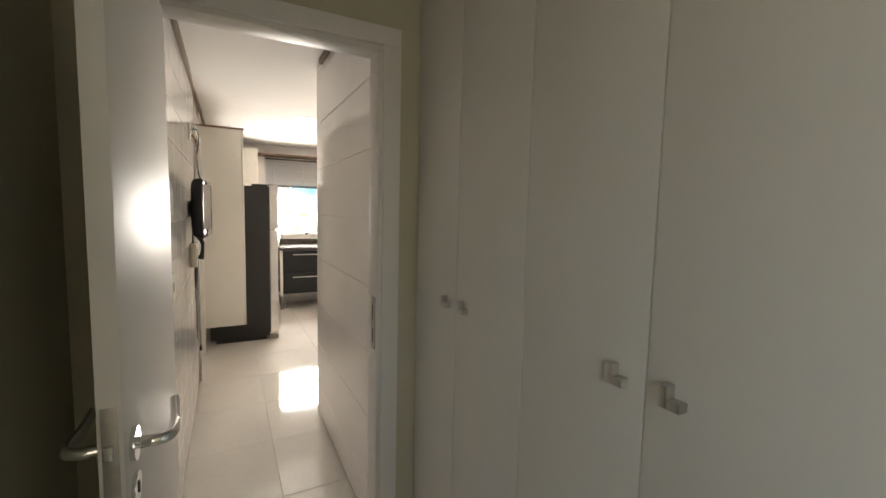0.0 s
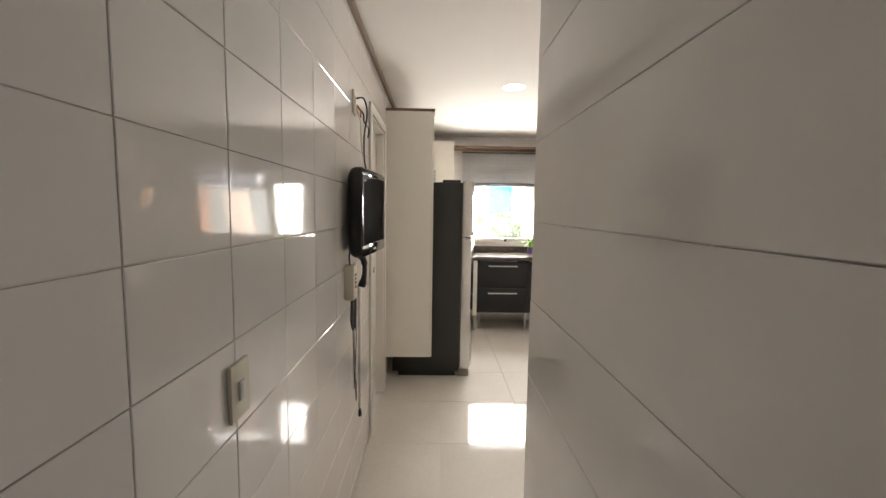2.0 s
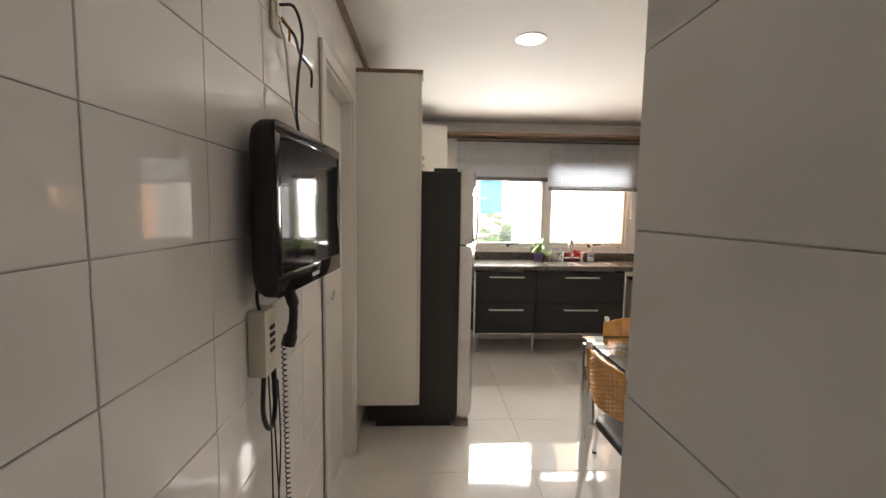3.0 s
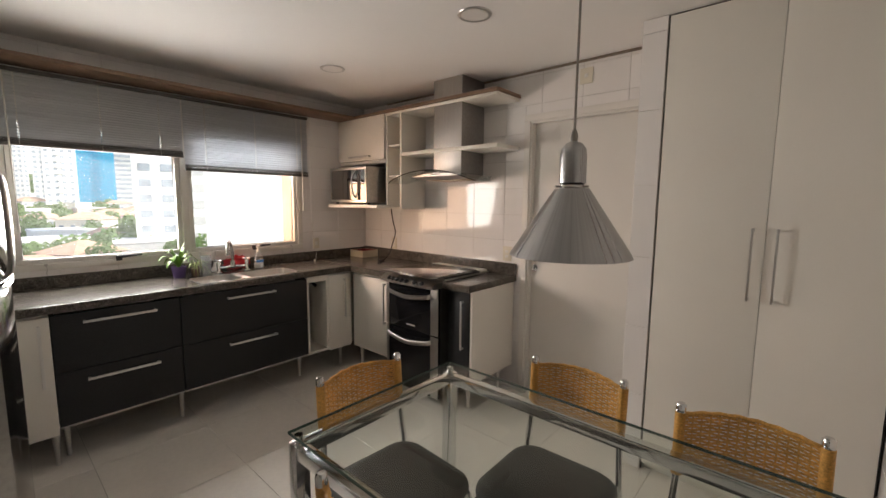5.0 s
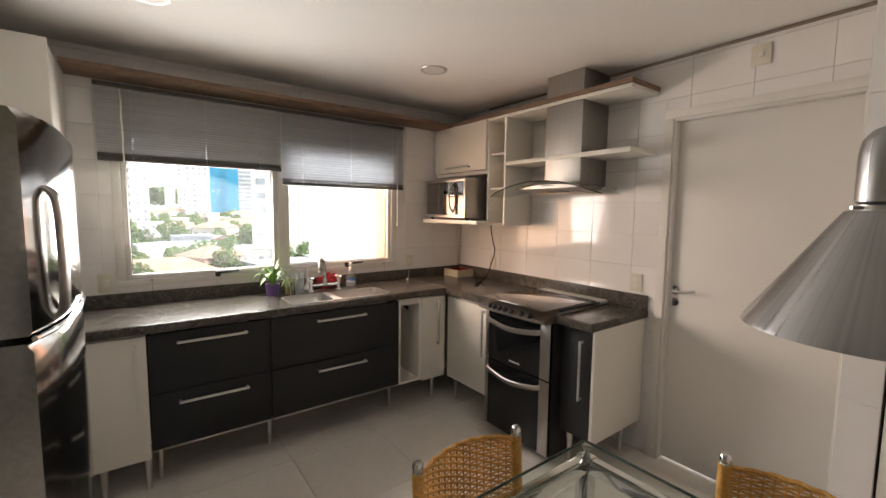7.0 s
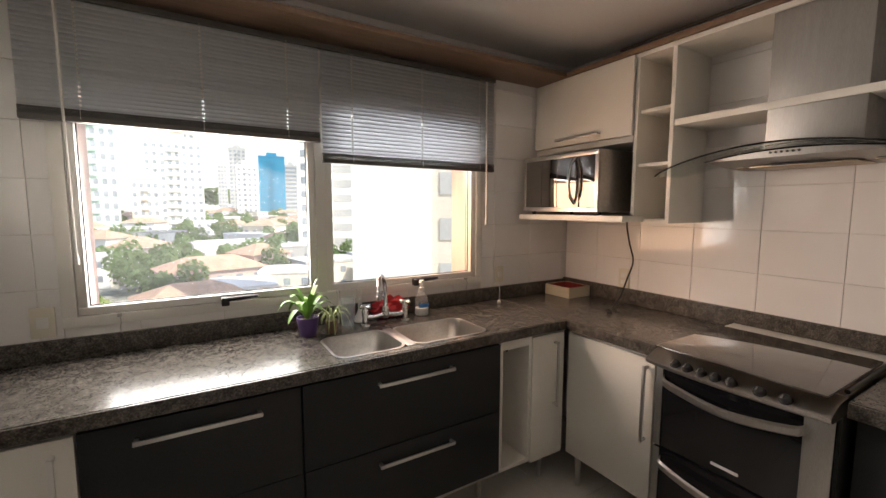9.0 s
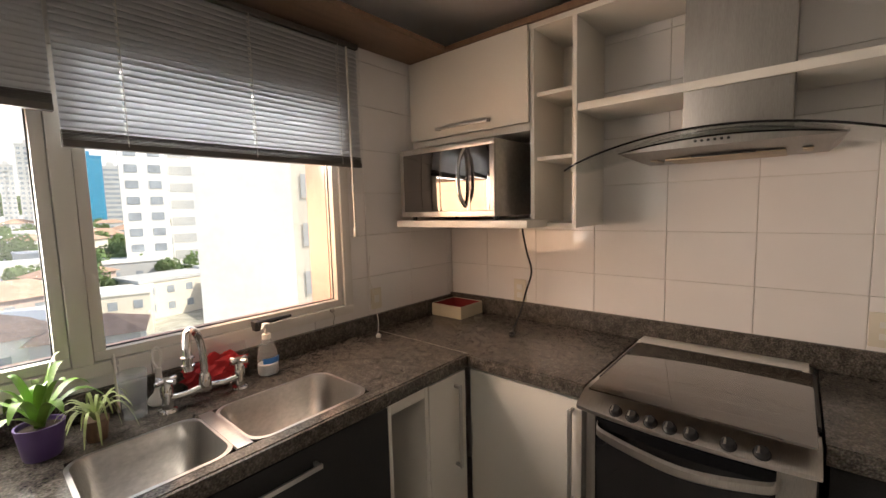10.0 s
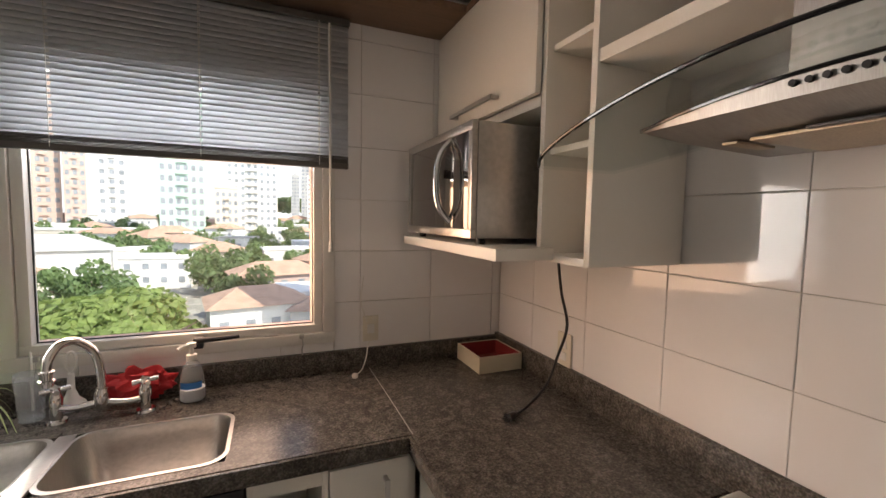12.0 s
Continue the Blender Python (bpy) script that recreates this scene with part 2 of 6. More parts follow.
GRNDM = material("city_ground", (0.34, 0.33, 0.28), rough=0.95, spots=0.45, scale=0.035, fine=0.3, fine_scale=0.5)
CROWN = mixed(material("tree_crown_leaves", (0.13, 0.20, 0.075), rough=0.7, spots=0.4, scale=0.5, fine=0.3, fine_scale=3, per_object=0.25), "ShaderNodeBsdfTranslucent", 0.4, (0.24, 0.33, 0.11))
# lighter copy of the crown leaves, with sunlight put into the colour
CROWN2 = mixed(material("sun_tinted_tree_leaves", (0.22, 0.29, 0.085), rough=0.7, spots=0.4, scale=0.6, fine=0.3, fine_scale=3), "ShaderNodeBsdfTranslucent", 0.4, (0.36, 0.46, 0.12))
BARK = material("tree_bark", (0.12, 0.085, 0.06), rough=0.9, spots=0.3, scale=1)
INK = material("pale_print", (0.55, 0.55, 0.54), rough=0.5, spots=0.05)
ORANGE = material("orange_wire", (0.50, 0.20, 0.03), rough=0.5, spots=0.1)


# ---- building helpers ----
def root(name, base=(0, 0, 0), label="", category="", group="", kind=""):
    ob = new(name)
    ob.empty_display_size = 0.1
    ob.location = base
    return tagged(ob, label, category, group, kind)


def finish(name, bm, mat, parent=None, smooth=False, base=None):
    """Turn world-placed geometry into an object, under its thing where one is given."""
    off = Vector(base) if base is not None else (parent.location.copy() if parent and parent.type == 'EMPTY' else Vector())
    bmesh.ops.translate(bm, verts=bm.verts, vec=-off)
    me = bpy.data.meshes.new(name)
    bm.to_mesh(me)
    bm.free()
    me.materials.append(mat)
    if smooth:
        me.polygons.foreach_set("use_smooth", [True] * len(me.polygons))
        me.set_sharp_from_angle(angle=radians(40))
    ob = new(name, me)
    if parent:
        ob.parent = parent
    else:
        ob.location = off
    return ob


def add_box(bm, lo, hi, bevel=0.0):
    lo, hi = [min(a, b) for a, b in zip(lo, hi)], [max(a, b) for a, b in zip(lo, hi)]
    m = Matrix.LocRotScale([(a + b) / 2 for a, b in zip(lo, hi)], None, [b - a for a, b in zip(lo, hi)])
    got = bmesh.ops.create_cube(bm, size=1, matrix=m)
    if bevel:
        edges = list({e for v in got["verts"] for e in v.link_edges})
        bmesh.ops.bevel(bm, geom=edges, offset=bevel, segments=2, affect='EDGES', profile=0.6)


def boxes(name, mat, spans, parent=None, bevel=0.003, base=None):
    bm = bmesh.new()
    for lo, hi in spans:
        add_box(bm, lo, hi, bevel)
    return finish(name, bm, mat, parent, smooth=bevel > 0, base=base)


def add_tube(bm, pts, r, n=10, caps=True):
    """A tube along a line of points; r may be one radius or one for each point."""
    pts = [Vector(p) for p in pts]
    rs = r if isinstance(r, (list, tuple)) else [r] * len(pts)
    side, rings = None, []
    for i, p in enumerate(pts):
        d = (pts[min(i + 1, len(pts) - 1)] - pts[max(i - 1, 0)]).normalized()
        side = (d.orthogonal() if side is None else side - d * side.dot(d)).normalized()
        up = d.cross(side)
        rings.append([bm.verts.new(p + rs[i] * (math.cos(a) * side + math.sin(a) * up)) for a in (2 * math.pi * k / n for k in range(n))])
    for a, b in zip(rings, rings[1:]):
        for k in range(n):
            bm.faces.new((a[k], a[(k + 1) % n], b[(k + 1) % n], b[k]))
    if caps:
        bm.faces.new(rings[0][::-1])
        bm.faces.new(rings[-1])


def tubes(name, mat, lines, r, parent=None, n=10, base=None):
    first = None
    for pts in lines:
        bm = bmesh.new()
        add_tube(bm, pts, r, n)
        ob = finish(name, bm, mat, parent or first, smooth=True, base=base)
        first = first or ob
    return first


def lathe(name, mat, profile, centre, parent=None, n=40, base=None, axis='z'):
    """A turned shape: profile holds (radius, height) from one end to the other."""
    bm = bmesh.new()
    rings = []
    for rad, h in profile:
        ring = []
        for k in range(n):
            a = 2 * math.pi * k / n
            u, v = rad * math.cos(a), rad * math.sin(a)
            q = {'z': (u, v, h), 'x': (h, u, v), 'y': (u, h, v)}[axis]
            ring.append(bm.verts.new(Vector(q) + Vector(centre)))
        rings.append(ring)
    for a, b in zip(rings, rings[1:]):
        for k in range(n):
            bm.faces.new((a[k], a[(k + 1) % n], b[(k + 1) % n], b[k]))
    for ring, flip in ((rings[0], True), (rings[-1], False)):
        if profile[0 if flip else -1][0] > 1e-4:
            bm.faces.new(ring[::-1] if flip else ring)
    bmesh.ops.remove_doubles(bm, verts=bm.verts, dist=1e-5)
    bmesh.ops.recalc_face_normals(bm, faces=bm.faces)
    return finish(name, bm, mat, parent, smooth=True, base=base)


def curve(pts, n=12):
    """A smooth line through the given points."""
    pts = [Vector(p) for p in pts]
    ext = [2 * pts[0] - pts[1], *pts, 2 * pts[-1] - pts[-2]]
    out = []
    for i in range(1, len(ext) - 2):
        a, b, c, d = ext[i - 1:i + 3]
        for k in range(n):
            t = k / n
            out.append(0.5 * (2 * b + (c - a) * t + (2 * a - 5 * b + 4 * c - d) * t * t + (3 * b - a - 3 * c + d) * t ** 3))
    return out + [pts[-1]]


def minus(rects, hole):
    """Rectangles (u0, u1, v0, v1) less a hole."""
    out = []
    for u0, u1, v0, v1 in rects:
        a0, a1, b0, b1 = max(u0, hole[0]), min(u1, hole[1]), max(v0, hole[2]), min(v1, hole[3])
        if a0 >= a1 or b0 >= b1:
            out.append((u0, u1, v0, v1))
            continue
        out += [r for r in ((u0, a0, v0, v1), (a1, u1, v0, v1), (a0, a1, v0, b0), (a0, a1, b1, v1)) if r[1] - r[0] > 0.004 and r[3] - r[2] > 0.004]
    return out


piece_cache = {}


def piece(w, h, d, bev, mat):
    """A shallow pillowed slab, face up, with its edges eased; alike ones share their mesh."""
    key = (round(w, 3), round(h, 3), mat.name)
    if key not in piece_cache:
        x, y = w / 2, h / 2
        b = min(bev, x * 0.4, y * 0.4)
        vs = [(sx * x, sy * y, 0) for sx, sy in ((-1, -1), (1, -1), (1, 1), (-1, 1))]
        vs += [(sx * x, sy * y, d - b * 0.6) for sx, sy in ((-1, -1), (1, -1), (1, 1), (-1, 1))]
        vs += [(sx * (x - b), sy * (y - b), d) for sx, sy in ((-1, -1), (1, -1), (1, 1), (-1, 1))]
        fs = [(8, 9, 10, 11)]
        for k in range(4):
            j = (k + 1) % 4
            fs += [(k, j, 4 + j, 4 + k), (4 + k, 4 + j, 8 + j, 8 + k)]
        me = bpy.data.meshes.new("tile")
        me.from_pydata(vs, [], fs)
        me.materials.append(mat)
        piece_cache[key] = me
    return piece_cache[key]


dice = random.Random(5)


def lay_tiles(wall, turn, plane, span, start, pitch, holes=(), gap=0.0021, depth=0.006, mat=TILE, tilt=0.0016, bev=0.0016, name="tile"):
    """Cover a span (u0, u1, v0, v1) of a wall with tiles. turn: how a face-up tile is set upright; plane: from (u, v) to the place."""
    u0, u1, v0, v1 = span
    for i in range(math.floor((u0 - start[0]) / pitch[0]), math.ceil((u1 - start[0]) / pitch[0])):
        for j in range(math.floor((v0 - start[1]) / pitch[1]), math.ceil((v1 - start[1]) / pitch[1])):
            a0, a1 = start[0] + i * pitch[0], start[0] + (i + 1) * pitch[0]
            b0, b1 = start[1] + j * pitch[1], start[1] + (j + 1) * pitch[1]
            rects = [(max(a0, u0), min(a1, u1), max(b0, v0), min(b1, v1))]
            for hole in holes:
                rects = minus(rects, hole)
            for r in rects:
                w, h = r[1] - r[0] - gap, r[3] - r[2] - gap
                if w < 0.006 or h < 0.006:
                    continue
                ob = new(name, piece(w, h, depth, bev, mat))
                lean = Euler((dice.gauss(0, tilt), dice.gauss(0, tilt), 0)).to_matrix().to_4x4()
                ob.matrix_basis = Matrix.Translation(plane((r[0] + r[1]) / 2, (r[2] + r[3]) / 2)) @ turn @ lean
                ob.parent = wall


UP_X = Matrix(((0, 0, 1, 0), (1, 0, 0, 0), (0, 1, 0, 0), (0, 0, 0, 1)))     # faces +x, u = y
UP_MX = Matrix(((0, 0, -1, 0), (-1, 0, 0, 0), (0, 1, 0, 0), (0, 0, 0, 1)))  # faces -x
UP_MY = Matrix(((1, 0, 0, 0), (0, 0, -1, 0), (0, 1, 0, 0), (0, 0, 0, 1)))   # faces -y, u = x
UP_Y = Matrix(((-1, 0, 0, 0), (0, 0, 1, 0), (0, 1, 0, 0), (0, 0, 0, 1)))    # faces +y
FLAT = Matrix.Identity(4)


# ---- large structure ----
XL, XR, XE, YN, YS, CEIL_Z = -0.012, 0.770, 3.405, 6.965, 3.166, 2.40
PITCH = (0.286, 0.190)
T = 0.006


def wall_with_holes(name, mat, axis, lo, hi, span, holes, label):
    """A thick wall whose openings go right through. axis: the way it is thick."""
    rects = [span]
    for h in holes:
        rects = minus(rects, h)
    bm = bmesh.new()
    for u0, u1, v0, v1 in rects:
        if axis == 'x':
            add_box(bm, (lo, u0, v0), (hi, u1, v1))
        else:
            add_box(bm, (u0, lo, v0), (u1, hi, v1))
    return tagged(finish(name, bm, mat), label, "wall", kind="structure")


wall_west = wall_with_holes("wall_west", GROUT, 'x', -0.20, XL - T, (1.575, 7.16, 0, CEIL_Z), [(4.12, 4.76, -1, 2.04)], "white tiled corridor and kitchen wall with a doorway")
wall_east = wall_with_holes("wall_east", GROUT, 'x', XE + T, 3.60, (2.95, 7.16, 0, CEIL_Z), [(4.225, 5.035, -1, 2.06)], "white tiled kitchen wall with a doorway")
wall_north = wall_with_holes("wall_north", GROUT, 'y', YN + T, 7.16, (-0.2, 3.60, 0, CEIL_Z), [(0.79, 2.67, 1.035, 1.98)], "white tiled kitchen wall with a wide window")
wall_corridor = wall_with_holes("wall_corridor", GROUT, 'x', XR + T, 0.90, (1.575, 2.95, 0, CEIL_Z), [], "white tiled corridor wall")
wall_south = tagged(boxes("wall_south", GWALL, [((XR + T, 2.95, 0), (2.37, 3.145, CEIL_Z)), ((2.37, 2.95, 0), (3.60, YS - T, CEIL_Z))], bevel=0),
                    "white kitchen wall, part painted and part tiled", "wall", kind="structure")
wall_doorway = wall_with_holes("wall_doorway", HALL, 'y', 1.49, 1.575, (-0.20, 0.95, 0, CEIL_Z), [(0.035, 0.676, -1, 1.975)], "cream hall wall with a doorway")
# the opening in the west wall is made up to hold the added fill lamp
wall_hall_west = wall_with_holes("wall_hall_west", HALL, 'x', -0.26, -0.13, (-1.7, 1.49, 0, CEIL_Z), [(-1.35, -0.45, 0.9, 2.02)], "cream painted hall wall with an added light opening")
wall_hall_south = tagged(boxes("wall_hall_south", HALL, [((-0.26, -1.82, 0), (1.5, -1.7, CEIL_Z))], bevel=0), "cream painted hall wall", "wall", kind="structure")
wall_hall_east = tagged(boxes("wall_hall_east", HALL, [((1.40, -1.7, 0), (1.5, 1.60, CEIL_Z))], bevel=0), "cream painted hall wall", "wall", kind="structure")
floor = tagged(boxes("floor", JOINT, [((-0.26, -1.82, -0.2), (3.60, 7.16, -0.008))], bevel=0), "polished cream porcelain tile floor", "floor", kind="structure")
ceiling = tagged(boxes("ceiling", CEIL, [((-0.26, -1.82, CEIL_Z), (3.60, 7.16, CEIL_Z + 0.15))], bevel=0), "plain white painted ceiling", "ceiling", kind="structure")
window_board = tagged(boxes("window_shelf_board", BROWN, [((0.606, 6.712, 2.2262), (3.0885, YN - 0.002, 2.2502))], bevel=0.002),
                      "brown veneered shelf board above the blinds", "shelf board")
# taupe strips put the dark of the ceiling's shadow gap into colour
tagged(boxes("trim_ceiling_west", GSHADE, [((XL + 0.001, 1.59, 2.362), (XL + 0.022, 6.59, 2.398))], bevel=0.002), "taupe strip painted as shade of the ceiling gap", "trim", kind="structure")
tagged(boxes("trim_ceiling_corridor", GSHADE, [((XR - 0.022, 1.59, 2.362), (XR - 0.001, 2.948, 2.398))], bevel=0.002), "taupe strip painted as shade of the ceiling gap", "trim", kind="structure")
tagged(boxes("trim_ceiling_east", GSHADE, [((XE - 0.016, 4.20, 2.385), (XE - 0.001, 6.59, 2.398))], bevel=0.002), "thin taupe strip painted as shade under the ceiling", "trim", kind="structure")
tagged(boxes("pilaster", GROUT, [((3.036, 4.068, 0), (XE + T, 4.179, CEIL_Z - 0.001))], bevel=0), "tiled pilaster beside the kitchen door", "pilaster", kind="structure")
pilaster = bpy.data.objects["pilaster"]


def door_frame(name, mat, axis, a0, a1, top, near, far, wide, label, lip=0.012):
    """Jambs, head and casings round an opening a0..a1; near/far: the wall's two faces."""
    bm = bmesh.new()
    def bar(u0, u1, d0, d1, z0, z1):
        add_box(bm, (d0, u0, z0) if axis == 'x' else (u0, d0, z0), (d1, u1, z1) if axis == 'x' else (u1, d1, z1), 0.003)
    lo, hi = min(near, far), max(near, far)
    for u0, u1 in ((a0, a0 + 0.022), (a1 - 0.022, a1)):
        bar(u0, u1, lo - 0.002, hi + 0.002, 0, top - 0.022)
    bar(a0, a1, lo - 0.002, hi + 0.002, top - 0.022, top)
    for face, out in ((near, math.copysign(lip, near - far)), (far, math.copysign(lip, far - near))):
        f = face + math.copysign(0.0022, out)
        for u0, u1 in ((a0 - wide, a0 + 0.008), (a1 - 0.008, a1 + wide)):
            bar(u0, u1, f, f + out, 0, top - 0.006)
        bar(a0 - wide, a1 + wide, f, f + out, top - 0.006, top + wide)
    return tagged(finish(name, bm, mat, smooth=True), label, "door frame", kind="structure")


DOORW = material("white_door_enamel", (0.77, 0.745, 0.70), rough=0.46, spec=0.35, spots=0.02, scale=2.5, bump=0.02, bump_scale=60, rough_var=0.06)
door_frame("door_frame_hall", DOORW, 'y', 0.035, 0.676, 1.975, 1.49, 1.575, 0.05, "white enamelled door frame")
door_frame("door_frame_kitchen", DOORW, 'x', 4.225, 5.035, 2.06, XE - 0.001, 3.60, 0.04, "white enamelled door frame")
door_frame("door_frame_service", DOORW, 'x', 4.12, 4.76, 2.04, XL + 0.001, -0.20, 0.05, "white enamelled door frame")


def lever(parent, at, out, along):
    """A lever handle with its rose and keyhole plate. out: the way it stands off; along: the way the lever points."""
    at, out, along = Vector(at), Vector(out), Vector(along)
    bm = bmesh.new()
    add_tube(bm, [at, at + out * 0.007], 0.026, 20)
    add_tube(bm, curve([at + out * 0.004, at + out * 0.04, at + out * 0.052 + along * 0.02, at + out * 0.05 + along * 0.07, at + out * 0.044 + along * 0.125 + Vector((0, 0, 0.012))], 6),
             [0.0095] * 9 + [0.009] * 8 + [0.008] * 8, 12)
    finish("handle", bm, CHROME, parent, smooth=True)
    bm = bmesh.new()
    key = at - Vector((0, 0, 0.072))
    add_tube(bm, [key, key + out * 0.006], 0.024, 20)
    finish("keyhole_rose", bm, CHROME, parent, smooth=True)
    bm = bmesh.new()
    s = Vector((abs(along.x), abs(along.y), 0)) * 0.003
    add_box(bm, key - s - Vector((0, 0, 0.009)) + out * 0.005, key + s + Vector((0, 0, 0.009)) + out * 0.0075)
    finish("keyhole", bm, BLACK, parent)


# hall door, standing wide open into the hall
hall_door = root("hall_door", (0.065, 1.22, 0), "white enamelled door standing wide open", "door")
boxes("leaf", DOORW, [((0.051, 0.905, 0.008), (0.082, 1.528, 1.952))], hall_door, 0.002)
lever(hall_door, (0.082, 0.958, 1.075), (1, 0, 0), (0, 1, 0))
lever(hall_door, (0.051, 0.958, 1.075), (-1, 0, 0), (0, 1, 0))
boxes("lock_plate", STEEL, [((0.056, 0.9035, 0.96), (0.076, 0.9065, 1.16))], hall_door, 0.0008)
boxes("latch", CHROME, [((0.058, 0.895, 1.085), (0.070, 0.905, 1.105))], hall_door, 0.001)
strike = tagged(boxes("strike_plate", STEEL, [((0.650, 1.50, 0.98), (0.6545, 1.535, 1.16))], bevel=0.001), "steel strike plate on the door jamb", "strike plate")
for z in (1.00, 1.08):
    boxes("slot", BLACK, [((0.6495, 1.513, z), (0.6505, 1.522, z + 0.05))], strike, 0)

kitchen_door = root("kitchen_door", (3.45, 4.64, 0), "white enamelled flush door, closed", "door")
boxes("leaf", DOORW, [((3.447, 4.248, 0.012), (3.482, 5.012, 2.037))], kitchen_door, 0.002)
lever(kitchen_door, (3.447, 4.984, 1.058), (-1, 0, 0), (0, -1, 0))

service_door = root("service_door", (-0.08, 4.44, 0), "white enamelled flush door, closed", "door")
boxes("leaf", DOORW, [((-0.10, 4.143, 0.008), (-0.066, 4.737, 2.017))], service_door, 0.002)
lever(service_door, (-0.066, 4.20, 1.05), (1, 0, 0), (0, 1, 0))

# window: outer frame, two sashes, panes, latches, and the painted reveal outside
window_1 = root("window_1", (1.765, 7.0, 1.05), "white aluminium window with two hinged panes", "window", kind="structure")
FY0, FY1 = 6.952, 7.022
boxes("frame", SASH, [((0.780, FY0, 1.030), (2.676, FY1, 1.070)), ((0.780, FY0, 1.955), (2.676, FY1, 1.995)), ((0.780, FY0, 1.070), (0.824, FY1, 1.955)),
                      ((2.632, FY0, 1.070), (2.676, FY1, 1.955)), ((1.706, FY0, 1.070), (1.754, FY1, 1.955))], window_1, 0.004)
for x0, x1 in ((0.826, 1.704), (1.756, 2.630)):
    sash = boxes("sash", SASH, [((x0, 6.962, 1.073), (x1, 7.012, 1.102)), ((x0, 6.962, 1.922), (x1, 7.012, 1.952)),
                                ((x0, 6.962, 1.102), (x0 + 0.030, 7.012, 1.922)), ((x1 - 0.030, 6.962, 1.102), (x1, 7.012, 1.922))], window_1, 0.003)
    pane = boxes("pane", PANE, [((x0 + 0.030, 6.998, 1.102), (x1 - 0.030, 7.002, 1.922))], sash, 0)
    pane.visible_shadow = False
    gasket = boxes("gasket", BLACK, [((x0 + 0.029, 6.992, 1.101), (x1 - 0.029, 6.9965, 1.1055)), ((x0 + 0.029, 6.992, 1.1055), (x0 + 0.0335, 6.9965, 1.922)),
                                    ((x1 - 0.0335, 6.992, 1.1055), (x1 - 0.029, 6.9965, 1.922))], sash, 0)
    for child in (pane, gasket):
        child.data.transform(Matrix.Translation(-window_1.location))
for x in (1.295, 2.21):
    bm = bmesh.new()
    add_box(bm, (x, 6.925, 1.058), (x + 0.03, 6.962, 1.094), 0.004)
    add_tube(bm, [(x + 0.012, 6.928, 1.086), (x + 0.06, 6.918, 1.090), (x + 0.14, 6.922, 1.092)], [0.010, 0.009, 0.006], 8)
    finish("latch", bm, BLACK, window_1, smooth=True)
boxes("reveal", REVEAL, [((2.604, 7.026, 1.071), (2.669, 7.175, 1.978)), ((0.791, 7.026, 1.071), (0.856, 7.175, 1.978)), ((0.791, 7.026, 1.036), (2.669, 7.175, 1.068))], window_1, 0)
for x in (0.95, 1.63, 1.80, 2.555):
    chain = tubes("chain", STEEL, [curve([(x, 6.945, 1.062), (x + 0.004, 6.935, 1.04), (x, 6.938, 1.015), (x + 0.003, 6.94, 0.997)], 4)], 0.0022, None, 6)
    tagged(chain, "small steel ring chain hanging from the window frame", "chain", "chains of the window")
    boxes("hook", STEEL, [((x - 0.008, 6.938, 1.058), (x + 0.008, 6.9515, 1.072))], chain, 0.002)


